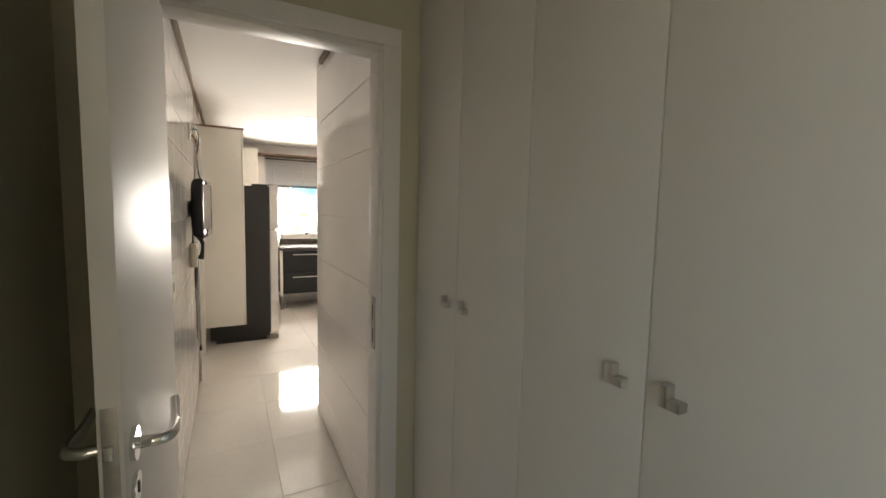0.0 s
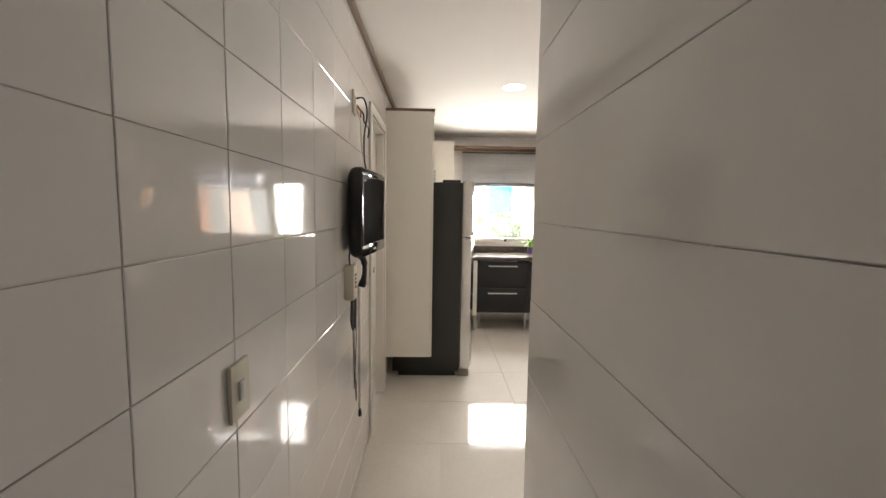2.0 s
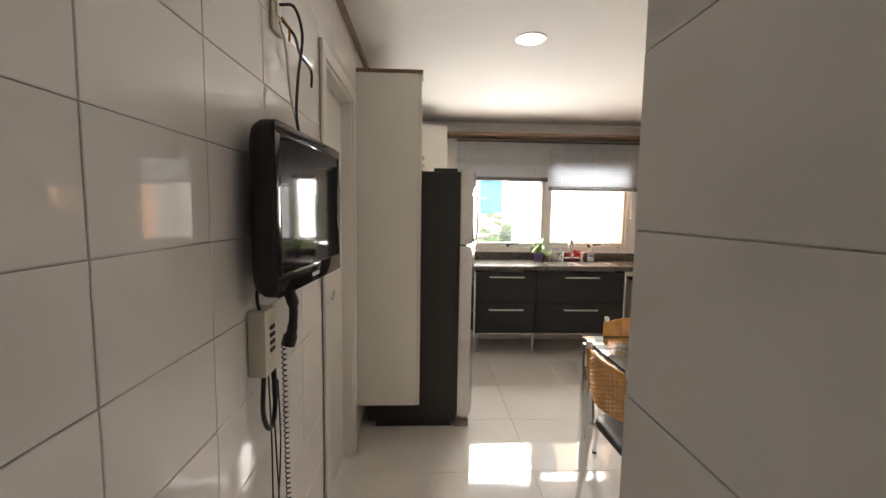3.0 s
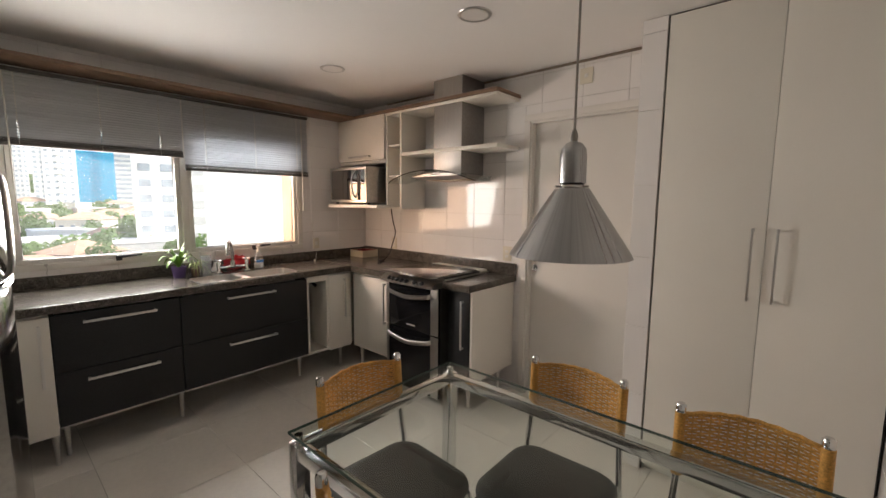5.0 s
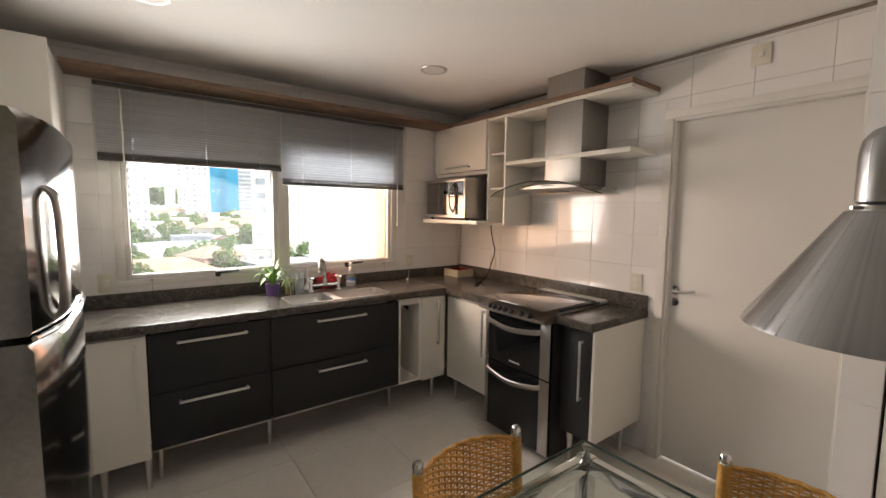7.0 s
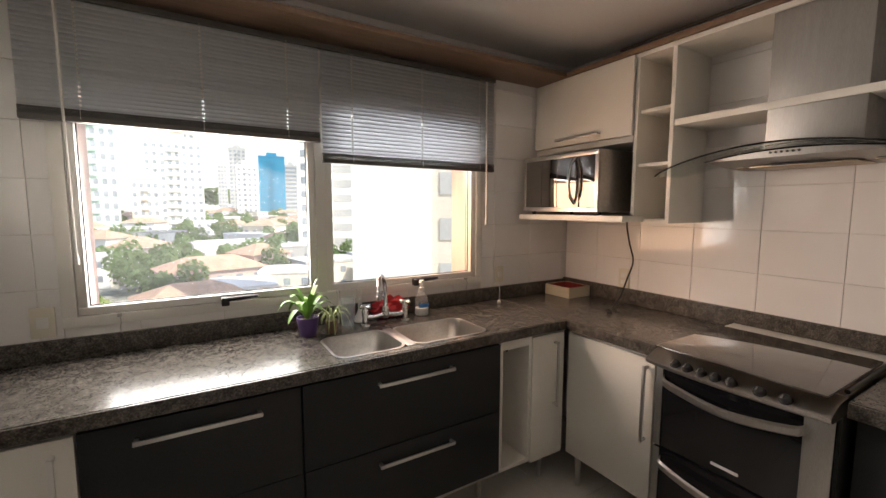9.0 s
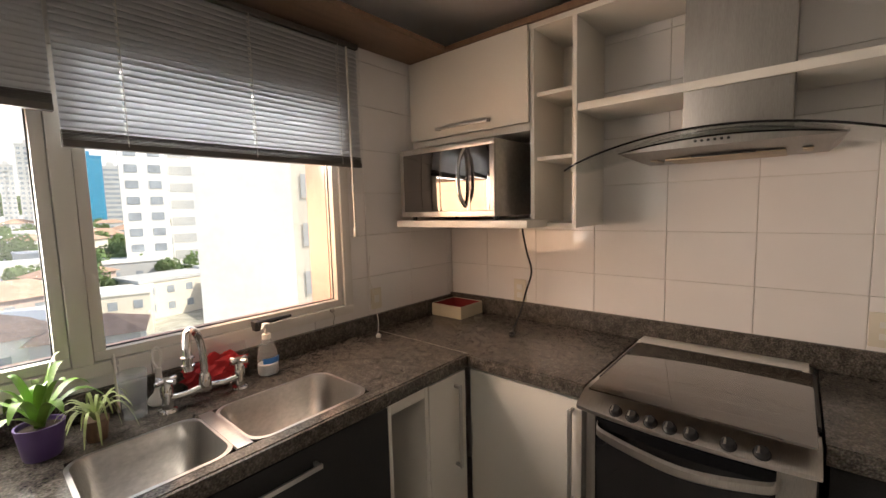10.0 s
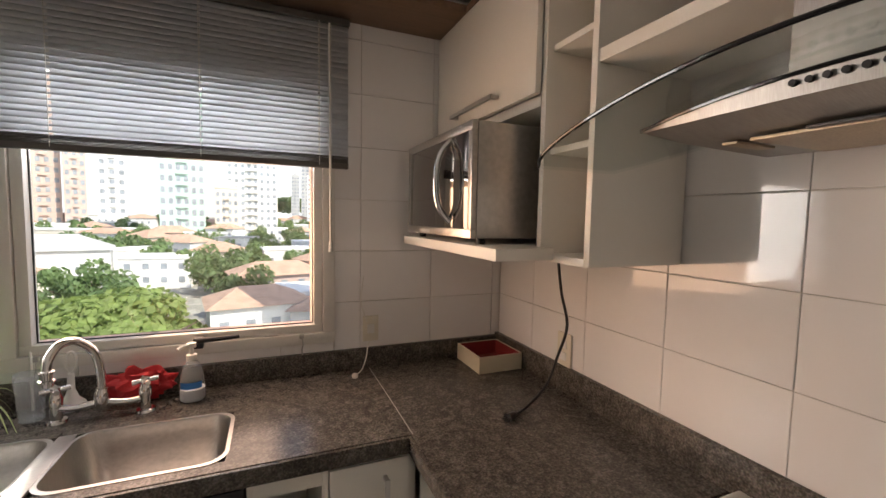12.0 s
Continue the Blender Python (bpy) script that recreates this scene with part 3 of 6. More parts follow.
# ---- blinds ----
def venetian(x0, x1, top, bottom, stack, tilt, count, cords, wand):
    """An aluminium venetian blind with single slats, ladder cords, head and bottom rail."""
    b = root("venetian_blind", ((x0 + x1) / 2, 6.915, top), "grey aluminium venetian blind, half lowered", "blind", "venetian blinds")
    boxes("head_rail", RAIL, [((x0 - 0.004, 6.895, top - 0.022), (x1 + 0.004, 6.925, top))], b, 0.003)
    base = Vector(b.location)
    nseg, w = 4, 0.0265
    me = bpy.data.meshes.new("slat")
    # stations along the slat: a hole for the cord at each of them
    mid, cuts = (x0 + x1) / 2, [x0]
    for c in cords:
        cuts += [c - 0.004, c + 0.004]
    cuts.append(x1)
    vs, fs, row = [], [], 2 * (nseg + 1)
    for x in cuts:
        for k in range(nseg + 1):
            f = k / nseg - 0.5
            crown = 0.0022 * (1 - 4 * f * f)
            vs += [(x - mid, f * w, crown), (x - mid, f * w, crown - 0.0006)]
    for i in range(len(cuts) - 1):
        p, q = i * row, (i + 1) * row
        for k in range(nseg):
            if i % 2 and 0 < k < nseg - 1:
                continue
            fs += [(p + 2 * k, p + 2 * k + 2, q + 2 * k + 2, q + 2 * k), (p + 2 * k + 1, q + 2 * k + 1, q + 2 * k + 3, p + 2 * k + 3)]
        fs += [(p, q, q + 1, p + 1), (p + 2 * nseg, p + 2 * nseg + 1, q + 2 * nseg + 1, q + 2 * nseg)]
    me.from_pydata(vs, [], fs)
    me.materials.append(SLAT)
    me.polygons.foreach_set("use_smooth", [True] * len(me.polygons))
    free = top - 0.03 - (bottom + stack)
    for i in range(count):
        z = top - 0.03 - free * i / (count - 1)
        ob = new("slat", me)
        ob.matrix_basis = Matrix.Translation(Vector(((x0 + x1) / 2, 6.911 + dice.gauss(0, 0.0004), z)) - base) @ pose(0, 0, 0, tilt + dice.gauss(0, 1.2), dice.gauss(0, 0.03), 0)
        ob.parent = b
    boxes("bottom_rail", RAIL, [((x0, 6.898, bottom), (x1, 6.924, bottom + stack * 0.42))]
          + [((x0, 6.899 + 0.0015 * (k % 2), bottom + stack * (0.46 + 0.09 * k)), (x1, 6.9225 + 0.0015 * (k % 2), bottom + stack * (0.46 + 0.09 * k) + 0.0022)) for k in range(6)], b, 0)
    tubes("cord", CORD, [[(x, 6.8965, top - 0.02), (x, 6.8965, bottom + 0.01)] for x in cords], 0.0011, b, 6)
    wx, wz0 = wand
    tubes("wand", CORD, [[(wx, 6.885, top - 0.03), (wx + 0.004, 6.883, wz0)]], 0.0042, b, 8)
    lathe("wand_tip", CORD, [(0.0, -0.012), (0.008, -0.012), (0.0075, 0.02), (0.004, 0.03), (0, 0.03)], (wx + 0.004, 6.883, wz0), b, 10)
    return b


venetian(0.728, 1.722, 2.206, 1.772, 0.045, 76, 24, (0.89, 1.265, 1.585), (0.845, 1.285))
venetian(1.732, 2.716, 2.206, 1.683, 0.045, 66, 26, (1.875, 2.25, 2.615), (2.648, 1.395))


# ---- base cabinets and worktop ----
def bar_handle(parent, a, b, out, half=0.007, mat=SATIN):
    """A flat bar pull between two points, standing off on two posts."""
    a, b, out = Vector(a), Vector(b), Vector(out)
    d = (b - a).normalized()
    bm = bmesh.new()
    p, q = a + out * 0.028, b + out * 0.028
    add_box(bm, [min(u, v) - (half if abs(o) < 0.5 else 0.004) * (abs(dd) < 0.5) for u, v, o, dd in zip(p, q, out, d)],
            [max(u, v) + (half if abs(o) < 0.5 else 0.004) * (abs(dd) < 0.5) for u, v, o, dd in zip(p, q, out, d)], 0.002)
    for e in (a + d * 0.008, b - d * 0.008):
        f = e + out * 0.03
        add_box(bm, [min(u, v) - 0.0055 for u, v in zip(e + out * 0.0065, f - out * 0.004)], [max(u, v) + 0.0055 for u, v in zip(e + out * 0.0065, f - out * 0.004)], 0.001)
    return finish("handle", bm, mat, parent, smooth=True)


def foot(parent, x, y, top):
    bm = bmesh.new()
    add_tube(bm, [(x, y, 0), (x, y, 0.01), (x, y, 0.03), (x, y, top)], [0.012, 0.013, 0.011, 0.020], 14)
    finish("leg", bm, SATIN, parent, smooth=True)


BF, BT, BB = 6.43, 0.868, 0.236   # cabinet front, top, bottom


def drawer_unit(x0, x1, h0, h1, leg):
    c = root("drawer_cabinet", ((x0 + x1) / 2, 6.7, 0), "charcoal two-drawer base cabinet on steel legs", "cabinet", "drawer cabinets")
    boxes("body", CHAR, [((x0 + 0.002, BF + 0.002, BB), (x1 - 0.002, 6.93, BT - 0.16)), ((x0 + 0.002, BF + 0.002, BT - 0.16), (x0 + 0.02, 6.93, BT)),
                         ((x1 - 0.02, BF + 0.002, BT - 0.16), (x1 - 0.002, 6.93, BT))], c, 0)
    for z0, z1, hz in ((BB, 0.533, 0.478), (0.537, BT - 0.014, 0.804)):
        d = boxes("drawer_front", CHAR, [((x0 + 0.002, BF - 0.019, z0), (x1 - 0.002, BF, z1))], c, 0.0015)
        h = bar_handle(None, (h0, BF - 0.022, hz), (h1, BF - 0.022, hz), (0, -1, 0))
        h.data.transform(Matrix.Translation(-c.location)); h.parent = d
    boxes("edge_strip", SATIN, [((x0 + 0.002, BF - 0.0195, BB - 0.009), (x1 - 0.002, BF + 0.004, BB - 0.0005))], c, 0.001)
    foot(c, leg, BF + 0.13, BB)
    return c


drawer_unit(0.902, 1.503, 1.030, 1.374, 0.94)
drawer_unit(1.505, 2.389, 1.782, 2.122, 1.517)

white_cab = root("white_base_cabinet", (0.82, 6.7, 0), "white base cabinet with one door on steel legs", "cabinet")
boxes("body", LACQ, [((0.664, BF + 0.002, 0.197), (0.899, 6.93, BT))], white_cab, 0.001)
boxes("door", LACQ, [((0.664, BF - 0.019, 0.197), (0.899, BF, BT - 0.016))], white_cab, 0.002)
bar_handle(white_cab, (0.855, BF - 0.020, 0.48), (0.855, BF - 0.020, 0.815), (0, -1, 0), mat=WHITEP)
foot(white_cab, 0.885, BF + 0.05, 0.197)
foot(white_cab, 0.70, BF + 0.05, 0.197)
drawer_unit(0.060, 0.662, 0.30, 0.637, 0.10)

niche = root("open_niche_cabinet", (2.51, 6.7, 0), "white base cabinet with an open niche and a door", "cabinet")
boxes("body", LACQ, [((2.392, BF - 0.015, 0.224), (2.406, 6.93, BT)), ((2.567, BF - 0.015, 0.224), (2.583, 6.93, BT)), ((2.406, BF - 0.015, 0.224), (2.567, 6.93, 0.242)),
                     ((2.406, 6.91, 0.242), (2.567, 6.93, BT)), ((2.406, BF - 0.015, BT - 0.05), (2.567, BF + 0.02, BT)), ((2.583, BF + 0.002, 0.212), (2.825, 6.93, BT))], niche, 0.001)
boxes("door", LACQ, [((2.586, BF - 0.019, 0.212), (2.800, BF, BT - 0.016))], niche, 0.002)
bar_handle(niche, (2.732, BF - 0.020, 0.48), (2.732, BF - 0.020, 0.815), (0, -1, 0))
foot(niche, 2.40, 6.589, 0.224)
foot(niche, 2.78, BF + 0.12, 0.212)
valve = tagged(tubes("gas_hose", BLACK, [curve([(2.50, 6.909, 0.80), (2.50, 6.80, 0.80), (2.53, 6.62, 0.79), (2.56, 6.56, 0.75)], 6), [(2.47, 6.60, 0.815), (2.55, 6.60, 0.815)]], 0.014, None, 10), "black gas hose and regulator inside the niche", "gas hose")
lathe("regulator", BLACK, [(0, -0.025), (0.034, -0.025), (0.040, 0), (0.030, 0.022), (0, 0.022)], (2.53, 6.60, 0.80), valve, 16)
tubes("valve_ring", STEEL, [curve([(2.515, 6.585, 0.79), (2.50, 6.57, 0.77), (2.515, 6.565, 0.75), (2.53, 6.575, 0.765)], 5)], 0.004, valve, 6)

ret = root("corner_door_cabinet", (3.1, 6.17, 0), "white base cabinet with one wide door on steel legs", "cabinet")
boxes("body", LACQ, [((2.852, 5.945, 0.20), (3.39, 6.425, BT))], ret, 0.001)
boxes("door", LACQ, [((2.832, 5.945, 0.20), (2.850, 6.408, BT - 0.026))], ret, 0.002)
bar_handle(ret, (2.831, 5.975, 0.48), (2.831, 5.975, 0.815), (-1, 0, 0))
for y in (5.97, 6.38):
    foot(ret, 2.90, y, 0.20)

endc = root("end_cabinet", (3.1, 5.24, 0), "narrow charcoal base cabinet with a white end panel", "cabinet")
boxes("body", CHAR, [((2.884, 5.150, 0.225), (3.39, 5.338, BT))], endc, 0.001)
boxes("door", CHAR, [((2.864, 5.150, 0.225), (2.882, 5.338, BT - 0.014))], endc, 0.0015)
boxes("end_panel", LACQ, [((2.872, 5.129, 0.205), (3.395, 5.148, BT))], endc, 0.0015)
bar_handle(endc, (2.863, 5.200, 0.452), (2.863, 5.200, 0.796), (-1, 0, 0))
for x, y in ((2.93, 5.20), (3.30, 5.20), (2.93, 5.31)):
    foot(endc, x, y, 0.21)

BOWLS = ((1.645, 1.930, 6.445, 6.718), (1.974, 2.345, 6.445, 6.718))
counter = root("granite_worktop", (2.0, 6.6, 0.87), "dark speckled granite worktop with upstands", "worktop")


def slab(name, rects, z0, z1, parent, bevel=0.0):
    bm = bmesh.new()
    for u0, u1, v0, v1 in rects:
        add_box(bm, (u0, v0, z0), (u1, v1, z1), bevel)
    return finish(name, bm, GRAN, parent)


rects = [(0.0, 3.402, 6.405, YN - 0.002)]
for b in BOWLS:
    rects = minus(rects, b)
slab("slab", rects, 0.872, 0.915, counter)
slab("slab", [(2.805, 3.402, 5.925, 6.404)], 0.8725, 0.9148, counter)
slab("slab", [(2.822, 3.402, 5.126, 5.350)], 0.872, 0.915, counter)
boxes("upstand", GRAN, [((0.0, 6.944, 0.9155), (3.382, YN - 0.001, 0.995)), ((3.383, 5.120, 0.9155), (3.403, YN - 0.001, 1.004))], counter, 0.002)
boxes("edge_strip", GRAN, [((0.0, 6.392, 0.868), (2.802, 6.4045, 0.914)), ((2.793, 5.925, 0.868), (2.8045, 6.402, 0.914)), ((2.810, 5.126, 0.868), (2.8215, 5.350, 0.914)),
                           ((2.812, 5.114, 0.868), (3.402, 5.1255, 0.914))], counter, 0.004)


bm = bmesh.new()
add_tube(bm, [(2.808, 6.404, 0.9152), (2.809, 6.70, 0.9152), (2.808, 6.942, 0.9152)], 0.0014, 6)
finish("seam", bm, GREYP, counter)


def rounded(x0, x1, y0, y1, r, n=6):
    pts = []
    for cx, cy, a in ((x1 - r, y1 - r, 0), (x0 + r, y1 - r, 90), (x0 + r, y0 + r, 180), (x1 - r, y0 + r, 270)):
        pts += [(cx + r * math.cos(radians(a + 90 * k / n)), cy + r * math.sin(radians(a + 90 * k / n))) for k in range(n + 1)]
    return pts


sink = root("double_sink", (2.03, 6.63, 0.74), "stainless steel double bowl sink set in the worktop", "sink")
for x0, x1, y0, y1 in BOWLS:
    bm = bmesh.new()
    rings = []
    for inset, z, r in ((-0.006, 0.9165, 0.055), (0.004, 0.9170, 0.050), (0.006, 0.912, 0.050), (0.010, 0.86, 0.055), (0.018, 0.775, 0.055), (0.032, 0.755, 0.05), (0.07, 0.750, 0.04)):
        rings.append([bm.verts.new((x, y, z)) for x, y in rounded(x0 + inset, x1 - inset, y0 + inset, y1 - inset, r)])
    for a, b in zip(rings, rings[1:]):
        for k in range(len(a)):
            bm.faces.new((a[k], a[(k + 1) % len(a)], b[(k + 1) % len(a)], b[k]))
    bm.faces.new(rings[-1])
    bmesh.ops.recalc_face_normals(bm, faces=bm.faces)
    for f in bm.faces:
        f.normal_flip()
    bowl = finish("bowl", bm, STEEL, sink, smooth=True)
    cx, cy = (x0 + x1) / 2, (y0 + y1) / 2
    dr = lathe("drain", CHROME, [(0, 0.0), (0.03, 0.0), (0.036, 0.004), (0.042, 0.003), (0.044, 0.0)], (cx, cy, 0.7515), sink, 20)
boxes("bridge", STEEL, [((1.933, 6.447, 0.9155), (1.971, 6.716, 0.9178))], sink, 0.001)

# mixer tap with two cross handles and a swan neck
tap = root("sink_mixer_tap", (1.995, 6.82, 0.915), "chrome bridge mixer tap with cross handles", "tap")
bm = bmesh.new()
for sx in (-0.105, 0.105):
    x = 1.995 + sx
    add_tube(bm, [(x, 6.82, 0.9155), (x, 6.82, 0.922), (x, 6.82, 0.925), (x, 6.82, 0.965)], [0.026, 0.024, 0.015, 0.013], 16)
    add_tube(bm, [(x, 6.82, 0.96), (x, 6.82, 0.985), (x, 6.82, 0.999)], [0.016, 0.017, 0.012], 16)
add_tube(bm, curve([(1.890, 6.82, 0.955), (1.935, 6.82, 0.950), (1.995, 6.82, 0.957), (2.055, 6.82, 0.950), (2.10, 6.82, 0.955)], 5), 0.0105, 12)
finish("body", bm, CHROME, tap, smooth=True)
for sx in (-0.105, 0.105):
    x = 1.995 + sx
    bm = bmesh.new()
    add_tube(bm, [(x, 6.82, 0.998), (x, 6.82, 1.016)], 0.012, 12)
    for a in (25, 115):
        d = Vector((math.cos(radians(a)), math.sin(radians(a)), 0)) * 0.033
        c = Vector((x, 6.82, 1.008))
        add_tube(bm, [c - d, c - d * 0.8, c, c + d * 0.8, c + d], [0.007, 0.008, 0.006, 0.008, 0.007], 10)
    finish("cross_handle", bm, CHROME, tap, smooth=True)
neck = curve([(1.995, 6.82, 0.945), (1.995, 6.82, 1.04), (1.985, 6.808, 1.110), (1.957, 6.775, 1.153), (1.934, 6.742, 1.156), (1.921, 6.714, 1.128), (1.918, 6.705, 1.095)], 8)
tubes("spout", CHROME, [neck], 0.0115, tap, 14)
lathe("post", CHROME, [(0, 0.940), (0.016, 0.941), (0.019, 0.952), (0.018, 0.985), (0.014, 0.998), (0, 0.998)], (1.995, 6.82, 0), tap, 18)
lathe("nozzle", CHROME, [(0, 0), (0.013, 0), (0.0135, 0.010), (0.017, 0.012), (0.017, 0.018), (0.0135, 0.020), (0.0135, 0.034), (0.017, 0.036), (0.017, 0.041), (0.012, 0.043), (0, 0.043)], (1.918, 6.705, 1.058), tap, 18)


# ---- cooker ----
stove = root("double_oven_cooker", (3.0, 5.63, 0), "black and steel double oven cooker with glass lid", "cooker")
SY0, SY1, SF = 5.362, 5.912, 2.800
boxes("body", BLACK, [((SF + 0.012, SY0, 0.045), (3.365, SY1, 0.895))], stove, 0.004)
boxes("side_trim", FSIDE, [((SF + 0.014, SY0 - 0.003, 0.05), (3.36, SY0 - 0.0005, 0.89))], stove, 0)
boxes("plinth", GREYP, [((SF + 0.06, SY0 + 0.02, 0.0), (3.33, SY1 - 0.02, 0.044))], stove, 0.004)
bm = bmesh.new()
cols = []
for k in range(17):
    f = k / 16
    y = SY0 - 0.004 + (SY1 - SY0 + 0.008) * f
    bu = 0.022 * (1 - (2 * f - 1) ** 2)
    cols.append([bm.verts.new(q) for q in ((SF + 0.05, y, 0.866), (SF - 0.070 - bu, y, 0.866), (SF - 0.082 - bu, y, 0.874), (SF - 0.084 - bu, y, 0.884), (SF - 0.074 - bu, y, 0.892), (SF - 0.02, y, 0.914), (SF + 0.05, y, 0.918))])
for a, b in zip(cols, cols[1:]):
    for k in range(6):
        bm.faces.new((a[k], b[k], b[k + 1], a[k + 1]))
bm.faces.new(cols[0]); bm.faces.new(cols[-1][::-1])
bmesh.ops.recalc_face_normals(bm, faces=bm.faces)
finish("control_panel", bm, STEEL, stove, smooth=True)
for f in (0, 0.138, 0.28, 0.42, 0.567, 0.805, 1.0):
    y = 5.800 - 0.335 * f
    s = (y - 5.637) / 0.275
    c = Vector((SF - 0.064 - 0.022 * (1 - s * s), y, 0.8945))
    up = Vector((-0.52, 0, 0.85))
    bm = bmesh.new()
    add_tube(bm, [c, c + up * 0.004, c + up * 0.005, c + up * 0.018, c + up * 0.021], [0.0185, 0.0185, 0.0155, 0.014, 0.011], 18)
    knob = finish("knob", bm, BLACK, stove, smooth=True)
    bm = bmesh.new()
    add_tube(bm, [c + up * 0.012 + Vector((-0.012, 0.006, 0)), c + up * 0.022 + Vector((0.008, 0.006, 0))], 0.004, 8)
    grip = finish("grip", bm, SATIN, None, smooth=True)
    grip.data.transform(Matrix.Translation(-stove.location)); grip.parent = knob
boxes("hob", STEEL, [((SF + 0.048, SY0, 0.896), (3.385, SY1, 0.922))], stove, 0.004)
boxes("back_ledge", WHITEP, [((3.275, SY0 + 0.012, 0.9225), (3.382, SY1 - 0.012, 0.936))], stove, 0.004)
boxes("vent_bar", BLACK, [((3.245, SY0 + 0.03, 0.9225), (3.2735, SY1 - 0.03, 0.940))], stove, 0.004)
for y in (5.50, 5.775):
    for x in (2.93, 3.14):
        lathe("burner", BLACK, [(0, 0.014), (0.028, 0.014), (0.034, 0.010), (0.036, 0.004), (0.048, 0.002), (0.05, 0.0), (0, 0)], (x, y, 0.9225), stove, 24)
tubes("pan_support", BLACK, [[(2.86, y, 0.938), (3.22, y, 0.938)] for y in (5.43, 5.57, 5.70, 5.84)] + [[(x, 5.41, 0.938), (x, 5.865, 0.938)] for x in (2.88, 3.04, 3.20)], 0.003, stove, 6)
LIDG = glass("smoked_lid_glass", (0.44, 0.39, 0.34), 0.035, 0.30)
boxes("glass_lid", LIDG, [((2.712, SY0 + 0.006, 0.944), (3.225, SY1 - 0.035, 0.951))], stove, 0.003)
tubes("lid_rim", BLACK, [[(2.86, SY0 + 0.003, 0.930), (3.26, SY0 + 0.003, 0.930)], [(2.86, SY1 - 0.022, 0.930), (3.26, SY1 - 0.022, 0.930)]], 0.008, stove, 8)
for z0, z1, hz in ((0.518, 0.862, 0.790), (0.052, 0.508, 0.452)):
    d = boxes("oven_door", GLOSSB, [((SF - 0.012, SY0 + 0.004, z0), (SF + 0.011, SY1 - 0.004, z1))], stove, 0.004)
    trim = boxes("door_edge", STEEL, [((SF - 0.016, SY0 + 0.002, z0), (SF - 0.0125, SY0 + 0.075, z1))], None, 0.001)
    trim2 = boxes("door_edge", STEEL, [((SF - 0.016, SY1 - 0.03, z0), (SF - 0.0125, SY1 - 0.002, z1))], None, 0.001)
    grip = curve([(SF - 0.012, SY1 - 0.035, hz + 0.012), (SF - 0.05, SY1 - 0.07, hz + 0.005), (SF - 0.075, (SY0 + SY1) / 2, hz - 0.012), (SF - 0.05, SY0 + 0.10, hz + 0.005), (SF - 0.012, SY0 + 0.065, hz + 0.012)], 8)
    bm = bmesh.new()
    prev = None
    for i, p in enumerate(grip):
        h, q = 0.017, p
        ring = [bm.verts.new((q.x, q.y, q.z - h)), bm.verts.new((q.x - 0.009, q.y, q.z - h * 0.6)), bm.verts.new((q.x - 0.009, q.y, q.z + h * 0.6)), bm.verts.new((q.x, q.y, q.z + h))]
        if prev:
            for k in range(4):
                bm.faces.new((prev[k], prev[(k + 1) % 4], ring[(k + 1) % 4], ring[k]))
        prev = ring
    bmesh.ops.recalc_face_normals(bm, faces=bm.faces)
    handle = finish("handle", bm, STEEL, None, smooth=True, base=(0, 0, 0))
    for child in (trim, trim2, handle):
        child.data.transform(Matrix.Translation(-stove.location)); child.parent = d
boxes("emblem", INK, [((SF - 0.0135, 5.60, 0.545), (SF - 0.0122, 5.69, 0.556))], stove, 0)


# ---- wall units, hood, microwave ----
unit = root("open_wall_unit", (3.25, 5.8, 1.42), "white wall unit with open shelves and brown top", "wall unit")
UF = 3.105
boxes("panel", LACQ, [((UF, 6.082, 1.405), (3.398, 6.100, 2.203)), ((UF, 6.262, 1.405), (3.398, 6.280, 2.203)), ((UF, 6.100, 1.405), (3.398, 6.262, 1.423)),
                      ((UF - 0.002, 6.281, 1.806), (3.398, 6.941, 1.835)), ((3.385, 6.100, 1.423), (3.398, 6.262, 2.203)), ((UF, 6.942, 1.405), (3.398, 6.958, 2.203))], unit, 0.001)
for z in (1.680, 1.940):
    boxes("shelf", LACQ, [((UF + 0.02, 6.101, z), (3.384, 6.261, z + 0.016))], unit, 0.001)
boxes("shelf", LACQ, [((UF + 0.004, 5.120, 1.852), (3.118, 6.081, 1.880)), ((3.118, 5.120, 1.852), (3.398, 5.443, 1.880)), ((3.118, 5.734, 1.852), (3.398, 6.081, 1.880))], unit, 0.001)
boxes("shelf", LACQ, [((UF, 5.126, 2.204), (3.118, 6.958, 2.225)), ((3.118, 5.126, 2.204), (3.398, 5.443, 2.225)), ((3.118, 5.734, 2.204), (3.398, 6.958, 2.225))], unit, 0.001)
boxes("top_board", BROWN, [((UF - 0.016, 5.116, 2.2255), (3.116, 6.961, 2.250)), ((3.116, 5.116, 2.2255), (3.398, 5.443, 2.250)), ((3.116, 5.734, 2.2255), (3.398, 6.961, 2.250))], unit, 0.0015)
door = boxes("flap_door", LACQ, [((UF - 0.019, 6.282, 1.838), (UF - 0.001, 6.956, 2.220))], unit, 0.002)
h = bar_handle(None, (UF - 0.021, 6.46, 1.872), (UF - 0.021, 6.76, 1.872), (-1, 0, 0))
h.data.transform(Matrix.Translation(-unit.location)); h.parent = door
boxes("microwave_shelf", LACQ, [((2.938, 6.205, 1.410), (UF - 0.001, 6.925, 1.440)), ((UF, 6.281, 1.410), (3.398, 6.941, 1.440))], unit, 0.002)

mw = root("microwave_oven", (3.12, 6.61, 1.455), "steel microwave oven with a mirrored black door", "microwave")
MY0, MY1, MZ0, MZ1, MX = 6.355, 6.895, 1.457, 1.772, 2.945
